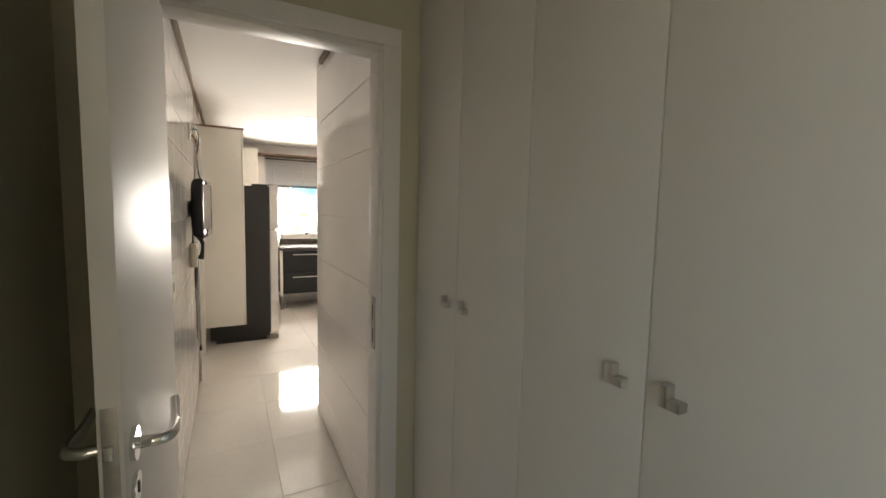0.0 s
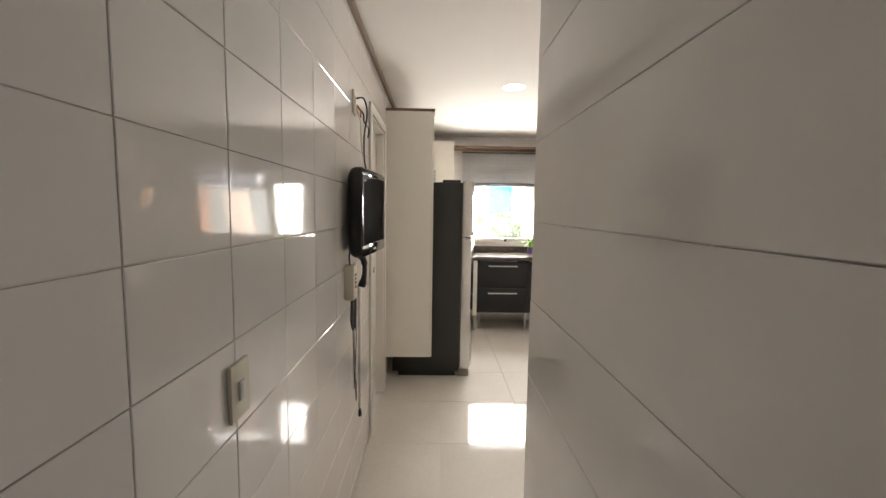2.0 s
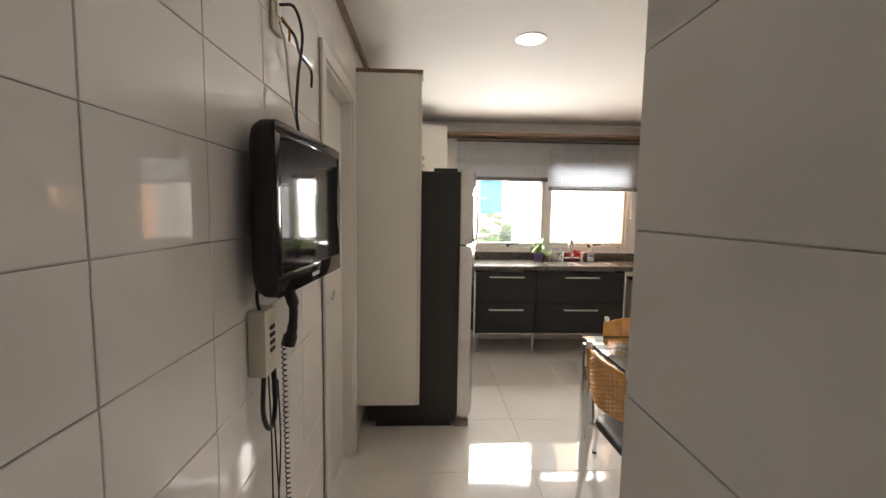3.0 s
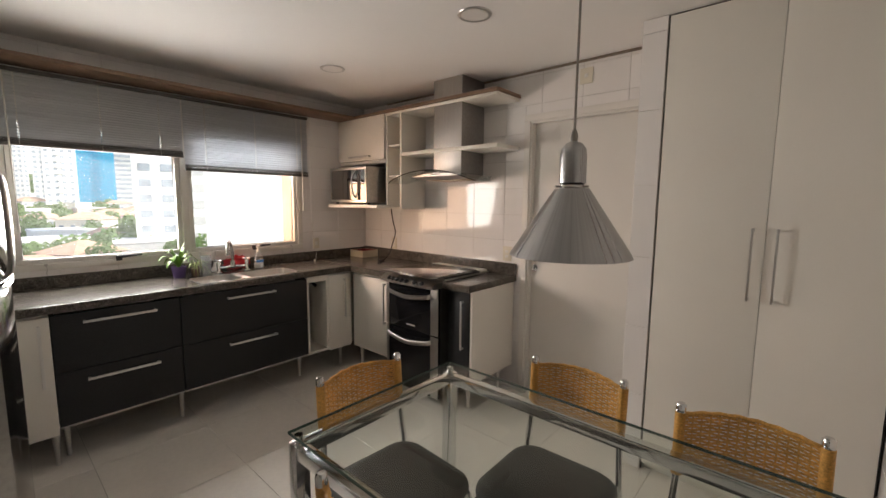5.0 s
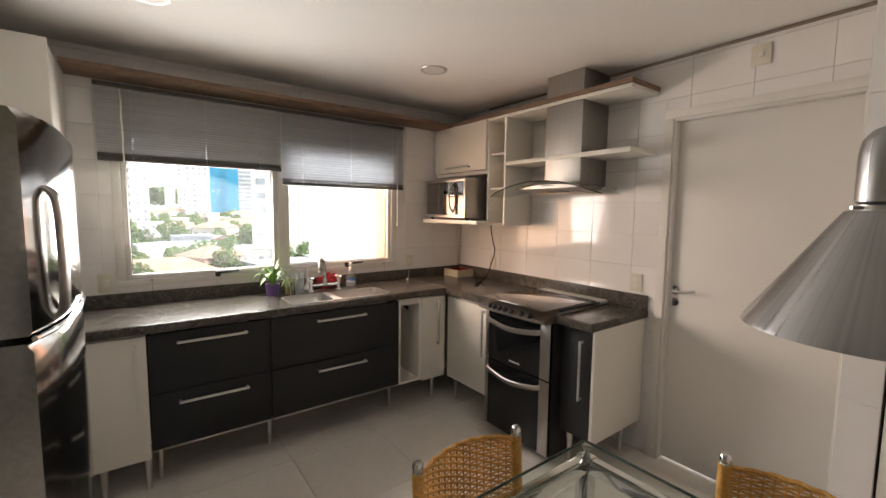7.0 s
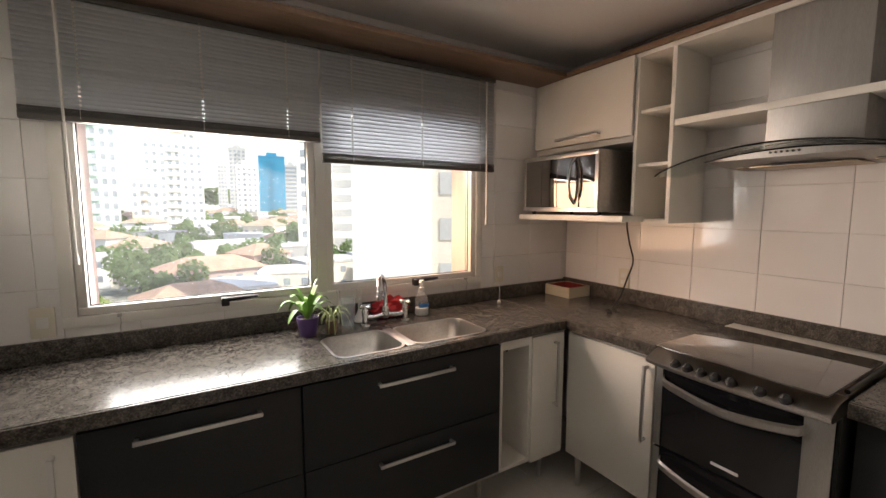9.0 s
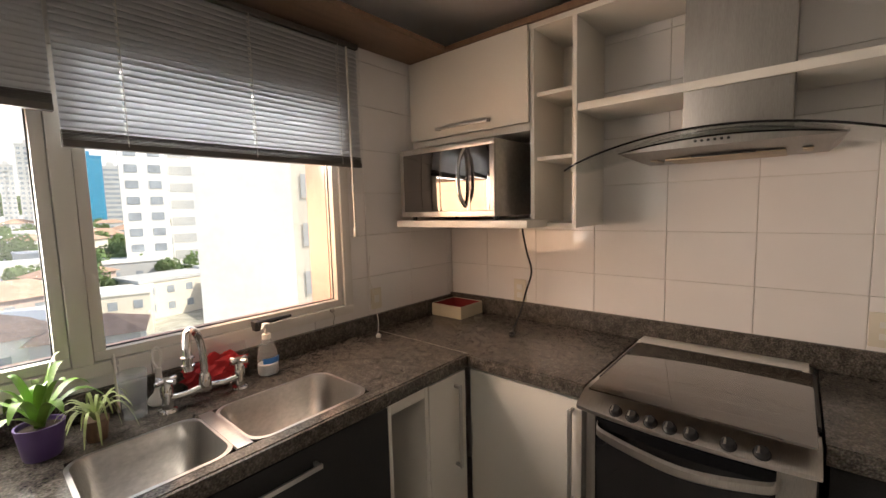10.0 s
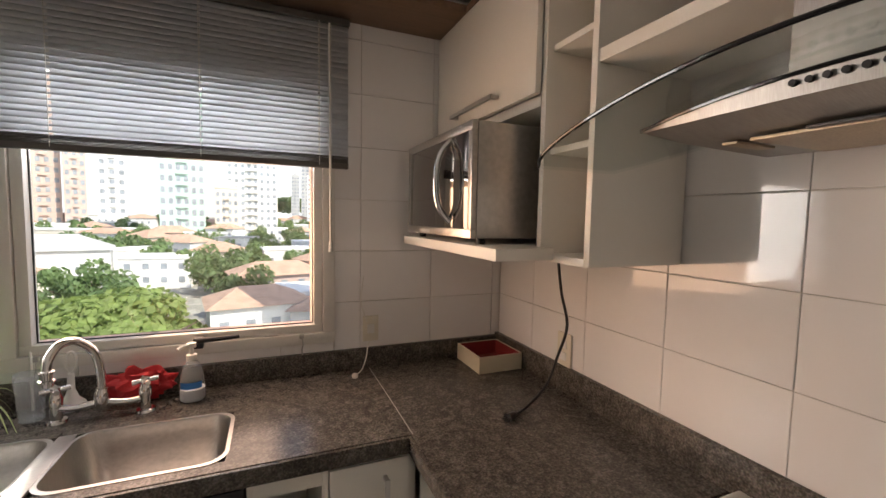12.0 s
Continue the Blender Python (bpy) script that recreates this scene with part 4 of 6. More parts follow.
boxes("body", STEEL, [((MX + 0.018, MY0, MZ0), (3.36, MY1, MZ1))], mw, 0.004)
boxes("front_frame", STEEL, [((MX, MY0, MZ0), (MX + 0.017, MY1, MZ0 + 0.024)), ((MX, MY0, MZ1 - 0.024), (MX + 0.017, MY1, MZ1)),
                             ((MX, MY1 - 0.02, MZ0 + 0.024), (MX + 0.017, MY1, MZ1 - 0.024)), ((MX, MY0, MZ0 + 0.024), (MX + 0.017, MY0 + 0.022, MZ1 - 0.024))], mw, 0.002)
MIRR = material("mirrored_door_glass", (0.30, 0.28, 0.265), rough=0.03, metal=1.0, spots=0.05)
boxes("door", MIRR, [((MX + 0.003, MY0 + 0.125, MZ0 + 0.0245), (MX + 0.016, MY1 - 0.0205, MZ1 - 0.0245))], mw, 0.001)
boxes("control_panel", MIRR, [((MX + 0.003, MY0 + 0.0225, MZ0 + 0.0245), (MX + 0.016, MY0 + 0.1235, MZ1 - 0.0245))], mw, 0.001)
boxes("badge", INK, [((MX - 0.001, 6.66, MZ0 + 0.006), (MX - 0.0001, 6.75, MZ0 + 0.017))], mw, 0)
bm = bmesh.new()
pts = curve([(MX + 0.004, 6.505, 1.500), (MX - 0.030, 6.508, 1.545), (MX - 0.040, 6.510, 1.62), (MX - 0.030, 6.508, 1.695), (MX + 0.004, 6.505, 1.742)], 8)
add_tube(bm, pts, 0.0095, 10)
finish("handle", bm, CHROME, mw, smooth=True)
for x, y in ((2.99, 6.38), (2.99, 6.85), (3.32, 6.38), (3.32, 6.85)):
    lathe("foot", BLACK, [(0, 0), (0.012, 0), (0.014, 0.017), (0, 0.017)], (x, y, 1.4402), mw, 12)

hood = root("cooker_hood", (3.2, 5.62, 1.60), "steel cooker hood with a curved glass canopy", "cooker hood")
HSTEEL = material("dull_hood_steel", (0.36, 0.345, 0.325), rough=0.44, metal=1.0, spots=0.06, scale=5, fine=0.10, fine_scale=60, stretch=(1, 12, 1), rough_var=0.06)
boxes("chimney", HSTEEL, [((3.124, 5.447, 1.66), (XE - 0.001, 5.730, CEIL_Z - 0.002))], hood, 0.006)
HY, GH = 5.618, 0.440


def canopy_z(y, top=1.700, tip=1.612, half=GH):
    return top - (top - tip) * ((y - HY) / half) ** 2


def canopy_x(s):
    return 2.915 + 0.03 * abs(s) ** 12


bm = bmesh.new()
gx = [0.0, 0.2, 0.45, 0.7, 1.0]
grid = []
for k in range(33):
    s = -1 + 2 * k / 32
    y = HY + GH * s
    front = canopy_x(s)
    back = 3.30 - 0.16 * abs(s) ** 3
    grid.append([[bm.verts.new((front + (back - front) * g, y, canopy_z(y) + dz)) for g in gx] for dz in (0, 0.006)])
for a, b in zip(grid, grid[1:]):
    for lay, flip in ((0, True), (1, False)):
        for i in range(4):
            q = (a[lay][i], b[lay][i], b[lay][i + 1], a[lay][i + 1])
            bm.faces.new(q[::-1] if not flip else q)
glass_canopy = finish("glass_canopy", bm, HGLASS, hood, smooth=True)
tubes("glass_edge", GLOSSB, [[(canopy_x(-1 + 2 * k / 32) - 0.001, HY + GH * (-1 + 2 * k / 32), canopy_z(HY + GH * (-1 + 2 * k / 32)) + 0.003) for k in range(33)]], 0.0034, hood, 8)
bm = bmesh.new()
cols = []
for k in range(25):
    s = -1 + 2 * k / 24
    y = 5.620 + 0.288 * s
    top = 1.694 - 0.026 * s * s
    fx = 3.036 + 0.014 * s * s
    yl = 5.620 + 0.262 * s
    cols.append([bm.verts.new(q) for q in ((3.36, y, top), (fx, y, top), (fx + 0.004, y, 1.664), (fx + 0.075, yl, 1.648), (3.36, yl, 1.642))])
for a, b in zip(cols, cols[1:]):
    for k in range(4):
        bm.faces.new((a[k], b[k], b[k + 1], a[k + 1]))
bm.faces.new(cols[0]); bm.faces.new(cols[-1][::-1])
bmesh.ops.recalc_face_normals(bm, faces=bm.faces)
finish("body", bm, HSTEEL, hood, smooth=True)
tubes("body_trim", GLOSSB, [[(3.0345 + 0.014 * s * s, 5.620 + 0.288 * s, 1.6915 - 0.0255 * s * s) for s in (-1 + k / 12 for k in range(25))]], 0.0028, hood, 6)
FILT = material("greasy_filter_mesh", (0.42, 0.34, 0.24), rough=0.45, metal=0.6, spots=0.12, scale=9, fine=0.2, fine_scale=300)
boxes("filter", FILT, [((3.135, 5.46, 1.6375), (3.34, 5.78, 1.6425))], hood, 0.001)
boxes("filter_latch", BLACK, [((3.118, 5.53, 1.6395), (3.132, 5.70, 1.6435))], hood, 0.001)
for y in (5.41, 5.82):
    boxes("lamp_lens", FILT, [((3.15, y - 0.012, 1.6395), (3.25, y + 0.012, 1.6435))], hood, 0.0005)
for k in range(6):
    y = 5.675 - 0.0170 * k
    s = (y - 5.620) / 0.288
    p = Vector((3.036 + 0.014 * s * s, y, 1.680))
    tubes("button", BLACK, [[p + Vector((0.004, 0, 0)), p - Vector((0.0035, 0, 0))]], 0.0042, hood, 12)


# ---- tall units ----
tall = root("tall_side_cabinet", (0.18, 4.97, 0.23), "white wall-hung tall cabinet with brown top board", "cabinet")
boxes("body", LACQ, [((XL + 0.002, 4.90, 0.232), (0.352, 5.046, 2.232))], tall, 0.0015)
boxes("door", LACQ, [((0.354, 4.902, 0.234), (0.371, 5.046, 2.230))], tall, 0.0015)
boxes("top_board", BROWN, [((XL + 0.002, 4.895, 2.233), (0.376, 5.05, 2.252))], tall, 0.001)

for y0 in (5.048, 5.528, 6.008):
    over = root("wall_cabinet", (0.18, y0 + 0.24, 1.76), "white wall cabinet above the refrigerator", "cabinet", "wall cabinets above the refrigerator")
    boxes("body", LACQ, [((XL + 0.002, y0, 1.76), (0.333, y0 + 0.478, 2.232))], over, 0.001)
    d = boxes("door", LACQ, [((0.335, y0 + 0.002, 1.762), (0.352, y0 + 0.476, 2.230))], over, 0.0015)
    h = bar_handle(None, (0.353, y0 + 0.19, 1.80), (0.353, y0 + 0.29, 1.80), (1, 0, 0))
    h.data.transform(Matrix.Translation(-over.location)); h.parent = d

upper = root("corner_wall_cabinet", (0.29, 6.72, 1.40), "white wall cabinet beside the window", "cabinet")
boxes("body", LACQ, [((XL + 0.002, 6.508, 1.43), (0.580, 6.958, 2.262))], upper, 0.001)
boxes("end_panel", LACQ, [((XL + 0.002, 6.488, 1.43), (0.598, 6.506, 2.264))], upper, 0.0015)
boxes("door", LACQ, [((0.582, 6.508, 1.432), (0.600, 6.957, 2.232))], upper, 0.0015)
boxes("bottom_board", LACQ, [((XL + 0.002, 6.488, 1.404), (0.612, 6.96, 1.429))], upper, 0.002)

fridge = root("refrigerator", (0.36, 5.4, 0), "graphite and steel two-door refrigerator", "refrigerator")
boxes("body", FSIDE, [((0.03, 5.06, 0.045), (0.612, 5.752, 1.690))], fridge, 0.008)
boxes("hinge_cover", BLACK, [((0.45, 5.075, 1.690), (0.60, 5.15, 1.712))], fridge, 0.005)
boxes("kick_plate", BLACK, [((0.08, 5.08, 0.0), (0.58, 5.73, 0.044))], fridge, 0.003)
boxes("front_foot", GREYP, [((0.60, 5.065, 0.0), (0.70, 5.15, 0.05))], fridge, 0.008)
for z0, z1, hz0, hz1 in ((1.232, 1.703, 1.245, 1.548), (0.075, 1.216, 0.80, 1.20)):
    bm = bmesh.new()
    cols = []
    for k in range(15):
        s = -1 + 2 * k / 14
        y = 5.406 + 0.346 * s
        x = 0.747 - 0.045 * abs(s) ** 2.6
        cols.append([bm.verts.new((0.622, y, z0)), bm.verts.new((x - 0.006, y, z0)), bm.verts.new((x, y, z0 + 0.01)), bm.verts.new((x, y, z1 - 0.02)), bm.verts.new((x - 0.012, y, z1)), bm.verts.new((0.622, y, z1))])
    for a, b in zip(cols, cols[1:]):
        for k in range(6):
            bm.faces.new((a[k], b[k], b[(k + 1) % 6], a[(k + 1) % 6]))
    bm.faces.new(cols[0]); bm.faces.new(cols[-1][::-1])
    bmesh.ops.recalc_face_normals(bm, faces=bm.faces)
    d = finish("door", bm, FDOOR, fridge, smooth=True)
    if z0 < 1:
        continue
    bm = bmesh.new()
    path = curve([(0.708, 5.145, hz1), (0.732, 5.148, hz1 - 0.006), (0.745, 5.150, hz1 - 0.04), (0.748, 5.155, (hz0 + hz1) / 2), (0.745, 5.162, hz0 + 0.04), (0.732, 5.165, hz0 + 0.006), (0.712, 5.166, hz0)], 8)
    last = None
    for k, p in enumerate(path):
        tan = (path[min(k + 1, len(path) - 1)] - path[max(k - 1, 0)]).normalized()
        side = Vector((0.25, 1, 0)).normalized()
        up = tan.cross(side).normalized()
        ring = [bm.verts.new(p + side * a * 0.021 + up * b * 0.005) for a, b in ((-1, -0.6), (-0.8, -1), (0.8, -1), (1, -0.6), (1, 0.6), (0.8, 1), (-0.8, 1), (-1, 0.6))]
        if last:
            for n in range(8):
                bm.faces.new((last[n], last[(n + 1) % 8], ring[(n + 1) % 8], ring[n]))
        last = ring
    bmesh.ops.recalc_face_normals(bm, faces=bm.faces)
    h = finish("handle", bm, STEEL, None, smooth=True, base=(0, 0, 0))
    h.data.transform(Matrix.Translation(-fridge.location)); h.parent = d
boxes("seal", BLACK, [((0.613, 5.07, 0.08), (0.621, 5.742, 1.69))], fridge, 0)
bm = bmesh.new()
add_tube(bm, [(0.704 + 0.045 * (1 - abs(-1 + k / 6) ** 2.6), 5.406 + 0.34 * (-1 + k / 6), 1.224) for k in range(13)], 0.006, 8)
finish("centre_trim", bm, CHROME, fridge, smooth=True)

larder = root("tall_larder_cupboard", (3.2, 3.6, 0.04), "white built-in larder cupboard with two tall doors", "cupboard")
boxes("body", LACQ, [((3.05, 3.176, 0.04), (3.404, 4.060, 2.392))], larder, 0)
for y0, y1, hy in ((3.178, 3.6065, 3.565), (3.6085, 4.058, 3.655)):
    d = boxes("door", LACQ, [((3.030, y0, 0.045), (3.048, y1, 2.388))], larder, 0.0015)
    h = bar_handle(None, (3.029, hy, 1.03), (3.029, hy, 1.365), (-1, 0, 0), half=0.0045)
    h.data.transform(Matrix.Translation(-larder.location)); h.parent = d
boxes("plinth", LACQ, [((3.07, 3.18, 0.0), (3.40, 4.05, 0.039))], larder, 0)
# black strips laid in the gaps round the cupboard as painted shade
boxes("shadow_gap", BLACK, [((3.044, 4.0615, 0.0), (3.06, 4.0635, 2.39)), ((3.042, 3.1715, 0.0), (3.06, 3.1755, 2.39)), ((3.046, 3.18, 2.3925), (3.40, 4.06, 2.3985))], larder, 0)


# ---- wardrobe in the hall ----
ward = root("hall_wardrobe", (1.1, 0.0, 0), "white built-in wardrobe with narrow doors", "wardrobe")
boxes("body", WARD, [((0.812, -1.69, 0.02), (1.395, 1.462, 2.34))], ward, 0)
boxes("top_rail", WARD, [((0.796, -1.69, 2.13), (0.811, 1.466, 2.34))], ward, 0.001)
edges_y = [1.476] + [1.50 - 0.302 * k for k in range(1, 12)]
for k in range(11):
    y1, y0 = edges_y[k], edges_y[k + 1]
    if y0 < -1.69:
        break
    d = boxes("door", WARD, [((0.792, y0 + 0.0011, 0.04), (0.810, y1 - 0.0011, 2.125))], ward, 0.0018)
    hy = y0 + 0.055 if k % 2 == 0 else y1 - 0.042
    bm = bmesh.new()
    add_box(bm, (0.772, hy - 0.006, 1.172), (0.7915, hy + 0.007, 1.205), 0.0018)
    add_box(bm, (0.772, hy - 0.026, 1.172), (0.7915, hy - 0.006, 1.186), 0.0018)
    h = finish("handle", bm, SATIN, None, smooth=True)
    h.data.transform(Matrix.Translation(-ward.location)); h.parent = d
tagged(boxes("wardrobe_cornice", HALL, [((0.79, -1.69, 2.342), (1.395, 1.468, 2.398))], bevel=0.002), "cream filler above the wardrobe", "filler", kind="structure")


# ---- corridor fittings ----
def wall_plate(name, at, out, along, w, h, keys, label, category, holes=()):
    """A switch or socket plate with its rockers."""
    at, out, along = Vector(at), Vector(out), Vector(along)
    up = Vector((0, 0, 1))
    p = root(name, at, label, category)

    def blk(nm, mat, u, v, a, b, d0, d1, bev):
        q = [at + along * (u - a) + up * (v - b) + out * d0, at + along * (u + a) + up * (v + b) + out * d1]
        boxes(nm, mat, [([min(x, y) for x, y in zip(*q)], [max(x, y) for x, y in zip(*q)])], p, bev)

    blk("plate", IVORY, 0, 0, w / 2, h / 2, 0.0005, 0.009, 0.003)
    for u, v, a, b in keys:
        blk("rocker", WHITEP, u, v, a, b, 0.0095, 0.0135, 0.0012)
    for u, v in holes:
        blk("contact", BLACK, u, v, 0.0025, 0.0025, 0.0092, 0.0098, 0)
    return p


wall_plate("light_switch", (XL + 0.001, 2.375, 1.085), (1, 0, 0), (0, 1, 0), 0.078, 0.118, [(0, 0, 0.012, 0.02)], "ivory light switch on the tiled wall", "switch")
wall_plate("double_switch", (XR - 0.001, 1.905, 1.05), (-1, 0, 0), (0, 1, 0), 0.078, 0.118, [(0, 0.022, 0.014, 0.012), (0, -0.022, 0.014, 0.012)], "ivory double switch on the tiled wall", "switch")
wall_plate("kitchen_switch", (XE - 0.001, 5.200, 1.075), (-1, 0, 0), (0, 1, 0), 0.076, 0.112, [(0, 0.018, 0.014, 0.010), (0, -0.020, 0.014, 0.010)], "white double switch above the worktop", "switch")
wall_plate("kitchen_socket", (XE - 0.001, 6.504, 1.060), (-1, 0, 0), (0, 1, 0), 0.070, 0.118, [(0, 0.02, 0.016, 0.014), (0, -0.022, 0.016, 0.014)], "white socket above the worktop", "socket", [(0, 0.024), (-0.006, 0.018), (0.006, 0.018), (0, -0.02), (-0.006, -0.026), (0.006, -0.026)])
wall_plate("window_socket", (0.728, YN - 0.001, 1.062), (0, -1, 0), (1, 0, 0), 0.070, 0.112, [(0, 0, 0.016, 0.02)], "white socket beside the window", "socket", [(-0.008, 0.004), (0.008, 0.004), (0, -0.008)])
wall_plate("corner_socket", (2.815, YN - 0.001, 1.070), (0, -1, 0), (1, 0, 0), 0.062, 0.10, [(0, 0, 0.014, 0.018)], "white socket beside the window", "socket", [(-0.008, 0.004), (0.008, 0.004)])
wall_plate("door_chime", (XE - 0.001, 4.63, 2.295), (-1, 0, 0), (0, 1, 0), 0.085, 0.10, [(0, 0, 0.012, 0.012)], "ivory plate above the kitchen door", "plate")
wall_plate("television_socket", (XL + 0.001, 3.60, 1.965), (1, 0, 0), (0, 1, 0), 0.07, 0.11, [(0, 0.01, 0.014, 0.02)], "ivory socket above the television", "socket")

tv = root("wall_television", (0.05, 3.58, 1.43), "small black television on a wall bracket", "television")
TVM = Matrix.Translation((0.075, 3.585, 1.435)) @ pose(0, 0, 0, 0, 0, -3.8)


def tv_ring(x, kx, kz, sag):
    """A rounded outline of the set, its lower edge bowed downward in the middle."""
    return [(x, u * kx, (v - (sag * (1 - (u / 0.255) ** 2) if v < 0 else 0)) * kz) for u, v in rounded(-0.255, 0.255, -0.190, 0.202, 0.035, 6)]


bm = bmesh.new()
rings = [[bm.verts.new(q) for q in tv_ring(*a)] for a in ((0.0165, 0.985, 0.985, 0.016), (0.012, 1.0, 1.0, 0.016), (-0.018, 1.0, 1.0, 0.016), (-0.036, 0.965, 0.965, 0.014), (-0.050, 0.88, 0.88, 0.010), (-0.060, 0.70, 0.72, 0.004), (-0.064, 0.5, 0.5, 0))]
for a, b in zip(rings, rings[1:]):
    for k in range(len(a)):
        bm.faces.new((a[k], a[(k + 1) % len(a)], b[(k + 1) % len(a)], b[k]))
bm.faces.new(rings[0]); bm.faces.new(rings[-1][::-1])
bmesh.ops.recalc_face_normals(bm, faces=bm.faces)
bmesh.ops.transform(bm, matrix=TVM, verts=bm.verts)
finish("casing", bm, BLACK, tv, smooth=True)
bm = bmesh.new()
add_box(bm, (0.0165, -0.222, -0.140), (0.018, 0.222, 0.170))
bmesh.ops.transform(bm, matrix=TVM, verts=bm.verts)
finish("screen", bm, GLOSSB, tv)
bm = bmesh.new()
add_box(bm, (0.0162, -0.25, 0.1715), (0.0195, 0.25, 0.196), 0.002)
add_box(bm, (0.0162, -0.25, -0.190), (0.0195, 0.25, -0.1415), 0.002)
add_box(bm, (0.0162, -0.25, -0.1412), (0.0195, -0.2235, 0.1712), 0.001)
add_box(bm, (0.0162, 0.2235, -0.1412), (0.0195, 0.25, 0.1712), 0.001)
bmesh.ops.transform(bm, matrix=TVM, verts=bm.verts)
finish("bezel", bm, GLOSSB, tv, smooth=True)
bm = bmesh.new()
add_box(bm, (0.0198, -0.03, -0.175), (0.0202, 0.03, -0.165))
bmesh.ops.transform(bm, matrix=TVM, verts=bm.verts)
finish("emblem", bm, INK, tv)
boxes("bracket", BLACK, [((XL + 0.002, 3.53, 1.38), (0.016, 3.62, 1.49))], tv, 0.003)

cable = tagged(tubes("television_cables", BLACK, [
    curve([(0.004, 3.60, 1.985), (0.035, 3.625, 1.99), (0.045, 3.66, 1.93), (0.03, 3.665, 1.82), (0.04, 3.61, 1.70), (0.06, 3.58, 1.62)], 8),
    curve([(0.006, 3.61, 1.95), (0.03, 3.64, 1.92), (0.02, 3.72, 1.90), (0.03, 3.80, 1.88), (0.02, 3.84, 1.84)], 8),
    curve([(0.03, 3.42, 1.36), (0.012, 3.40, 1.28), (0.01, 3.39, 1.22), (0.025, 3.42, 1.15)], 8)], 0.0042, None, 8), "black cables of the wall television", "cable")
tubes("coaxial_cable", CORD, [curve([(0.004, 3.60, 1.94), (0.03, 3.56, 1.86), (0.03, 3.60, 1.74), (0.05, 3.62, 1.63)], 8)], 0.003, cable, 8)
tubes("wire_tail", ORANGE, [curve([(0.006, 3.605, 1.955), (0.022, 3.615, 1.93), (0.02, 3.625, 1.90)], 5)], 0.0035, cable, 6)

phone = root("wall_intercom", (0.02, 3.42, 1.12), "ivory wall intercom with a black handset", "intercom")
boxes("body", IVORY, [((XL + 0.001, 3.375, 1.045), (0.032, 3.455, 1.205))], phone, 0.008)
for k in range(4):
    boxes("key", BLACK, [((0.0322, 3.40, 1.10 + 0.018 * k), (0.0345, 3.43, 1.11 + 0.018 * k))], phone, 0.0006)
bm = bmesh.new()
add_tube(bm, curve([(0.045, 3.485, 1.245), (0.060, 3.488, 1.20), (0.058, 3.488, 1.14), (0.046, 3.485, 1.09)], 6), [0.020] * 3 + [0.015] * 4 + [0.011] * 5 + [0.013] * 3 + [0.018] * 4, 12)
finish("handset", bm, BLACK, phone, smooth=True)
tubes("loop_cord", BLACK, [curve([(0.02, 3.39, 1.046), (0.018, 3.385, 0.96), (0.02, 3.41, 0.905), (0.02, 3.445, 0.91), (0.022, 3.455, 0.97), (0.025, 3.44, 1.046)], 8)], 0.006, phone, 8)
coil = []
for k in range(340):
    f = k / 339
    a = f * 2 * math.pi * 42
    coil.append((0.03 + 0.006 * math.cos(a), 3.50 + 0.006 * math.sin(a) + 0.02 * f, 1.09 - 0.62 * f))
tubes("coiled_cord", BLACK, [coil], 0.0016, phone, 5)
tubes("thin_wire", BLACK, [curve([(0.015, 3.43, 1.046), (0.012, 3.45, 0.85), (0.02, 3.43, 0.68), (0.012, 3.47, 0.60), (0.016, 3.50, 0.80), (0.02, 3.48, 1.0)], 8),
                           curve([(0.012, 3.46, 1.046), (0.012, 3.48, 0.80), (0.014, 3.50, 0.56), (0.012, 3.52, 0.52), (0.014, 3.51, 0.62)], 8)], 0.0022, phone, 6)
lathe("plug", BLACK, [(0, -0.02), (0.008, -0.02), (0.009, 0.0), (0.005, 0.018), (0, 0.018)], (0.03, 3.522, 0.452), phone, 10)


# ---- recessed ceiling lights (unlit) ----
FROST = material("frosted_lens", (0.80, 0.78, 0.75), rough=0.5, spots=0.05)


def downlight(x, y):
    r = root("recessed_downlight", (x, y, CEIL_Z), "unlit round recessed ceiling light", "ceiling light", "recessed ceiling lights")
    lathe("trim_ring", SATIN, [(0.066, -0.004), (0.074, -0.007), (0.083, -0.005), (0.086, -0.0005)], (x, y, CEIL_Z), r, 40)
    lathe("diffuser", FROST, [(0.067, -0.0045), (0.060, -0.0025), (0.040, -0.0012), (0.0, -0.0012)], (x, y, CEIL_Z), r, 40)
    return r


first = downlight(0.972, 4.785)
for x, y in ((0.968, 6.085), (2.445, 6.08), (2.415, 4.80)):
    copy_thing(first, Matrix.Translation((x, y, CEIL_Z)))


# ---- pendant lamp ----
PX, PY = 1.787, 3.968
pend = root("pendant_lamp", (PX, PY, 1.3206), "brushed aluminium cone pendant lamp on a thin cable", "pendant lamp")
cone = spun_metal(material("spun_aluminium", (0.46, 0.44, 0.40), rough=0.30, metal=1.0))
lathe("shade", cone, [(0.0345, 1.5126), (0.046, 1.5115), (0.1625, 1.3332), (0.1657, 1.3248), (0.163, 1.3248), (0.1593, 1.3322), (0.044, 1.5073), (0.0345, 1.5073)], (PX, PY, 0), pend, 64)
lathe("cap", cone, [(0.0, 1.6392), (0.008, 1.6392), (0.022, 1.6329), (0.033, 1.6181), (0.036, 1.5970), (0.036, 1.5263), (0.030, 1.5221), (0.0, 1.5221)], (PX, PY, 0), pend, 48)
lathe("collar", SATIN, [(0.032, 1.5136), (0.034, 1.5136), (0.034, 1.5210), (0.032, 1.5210)], (PX, PY, 0), pend, 32)
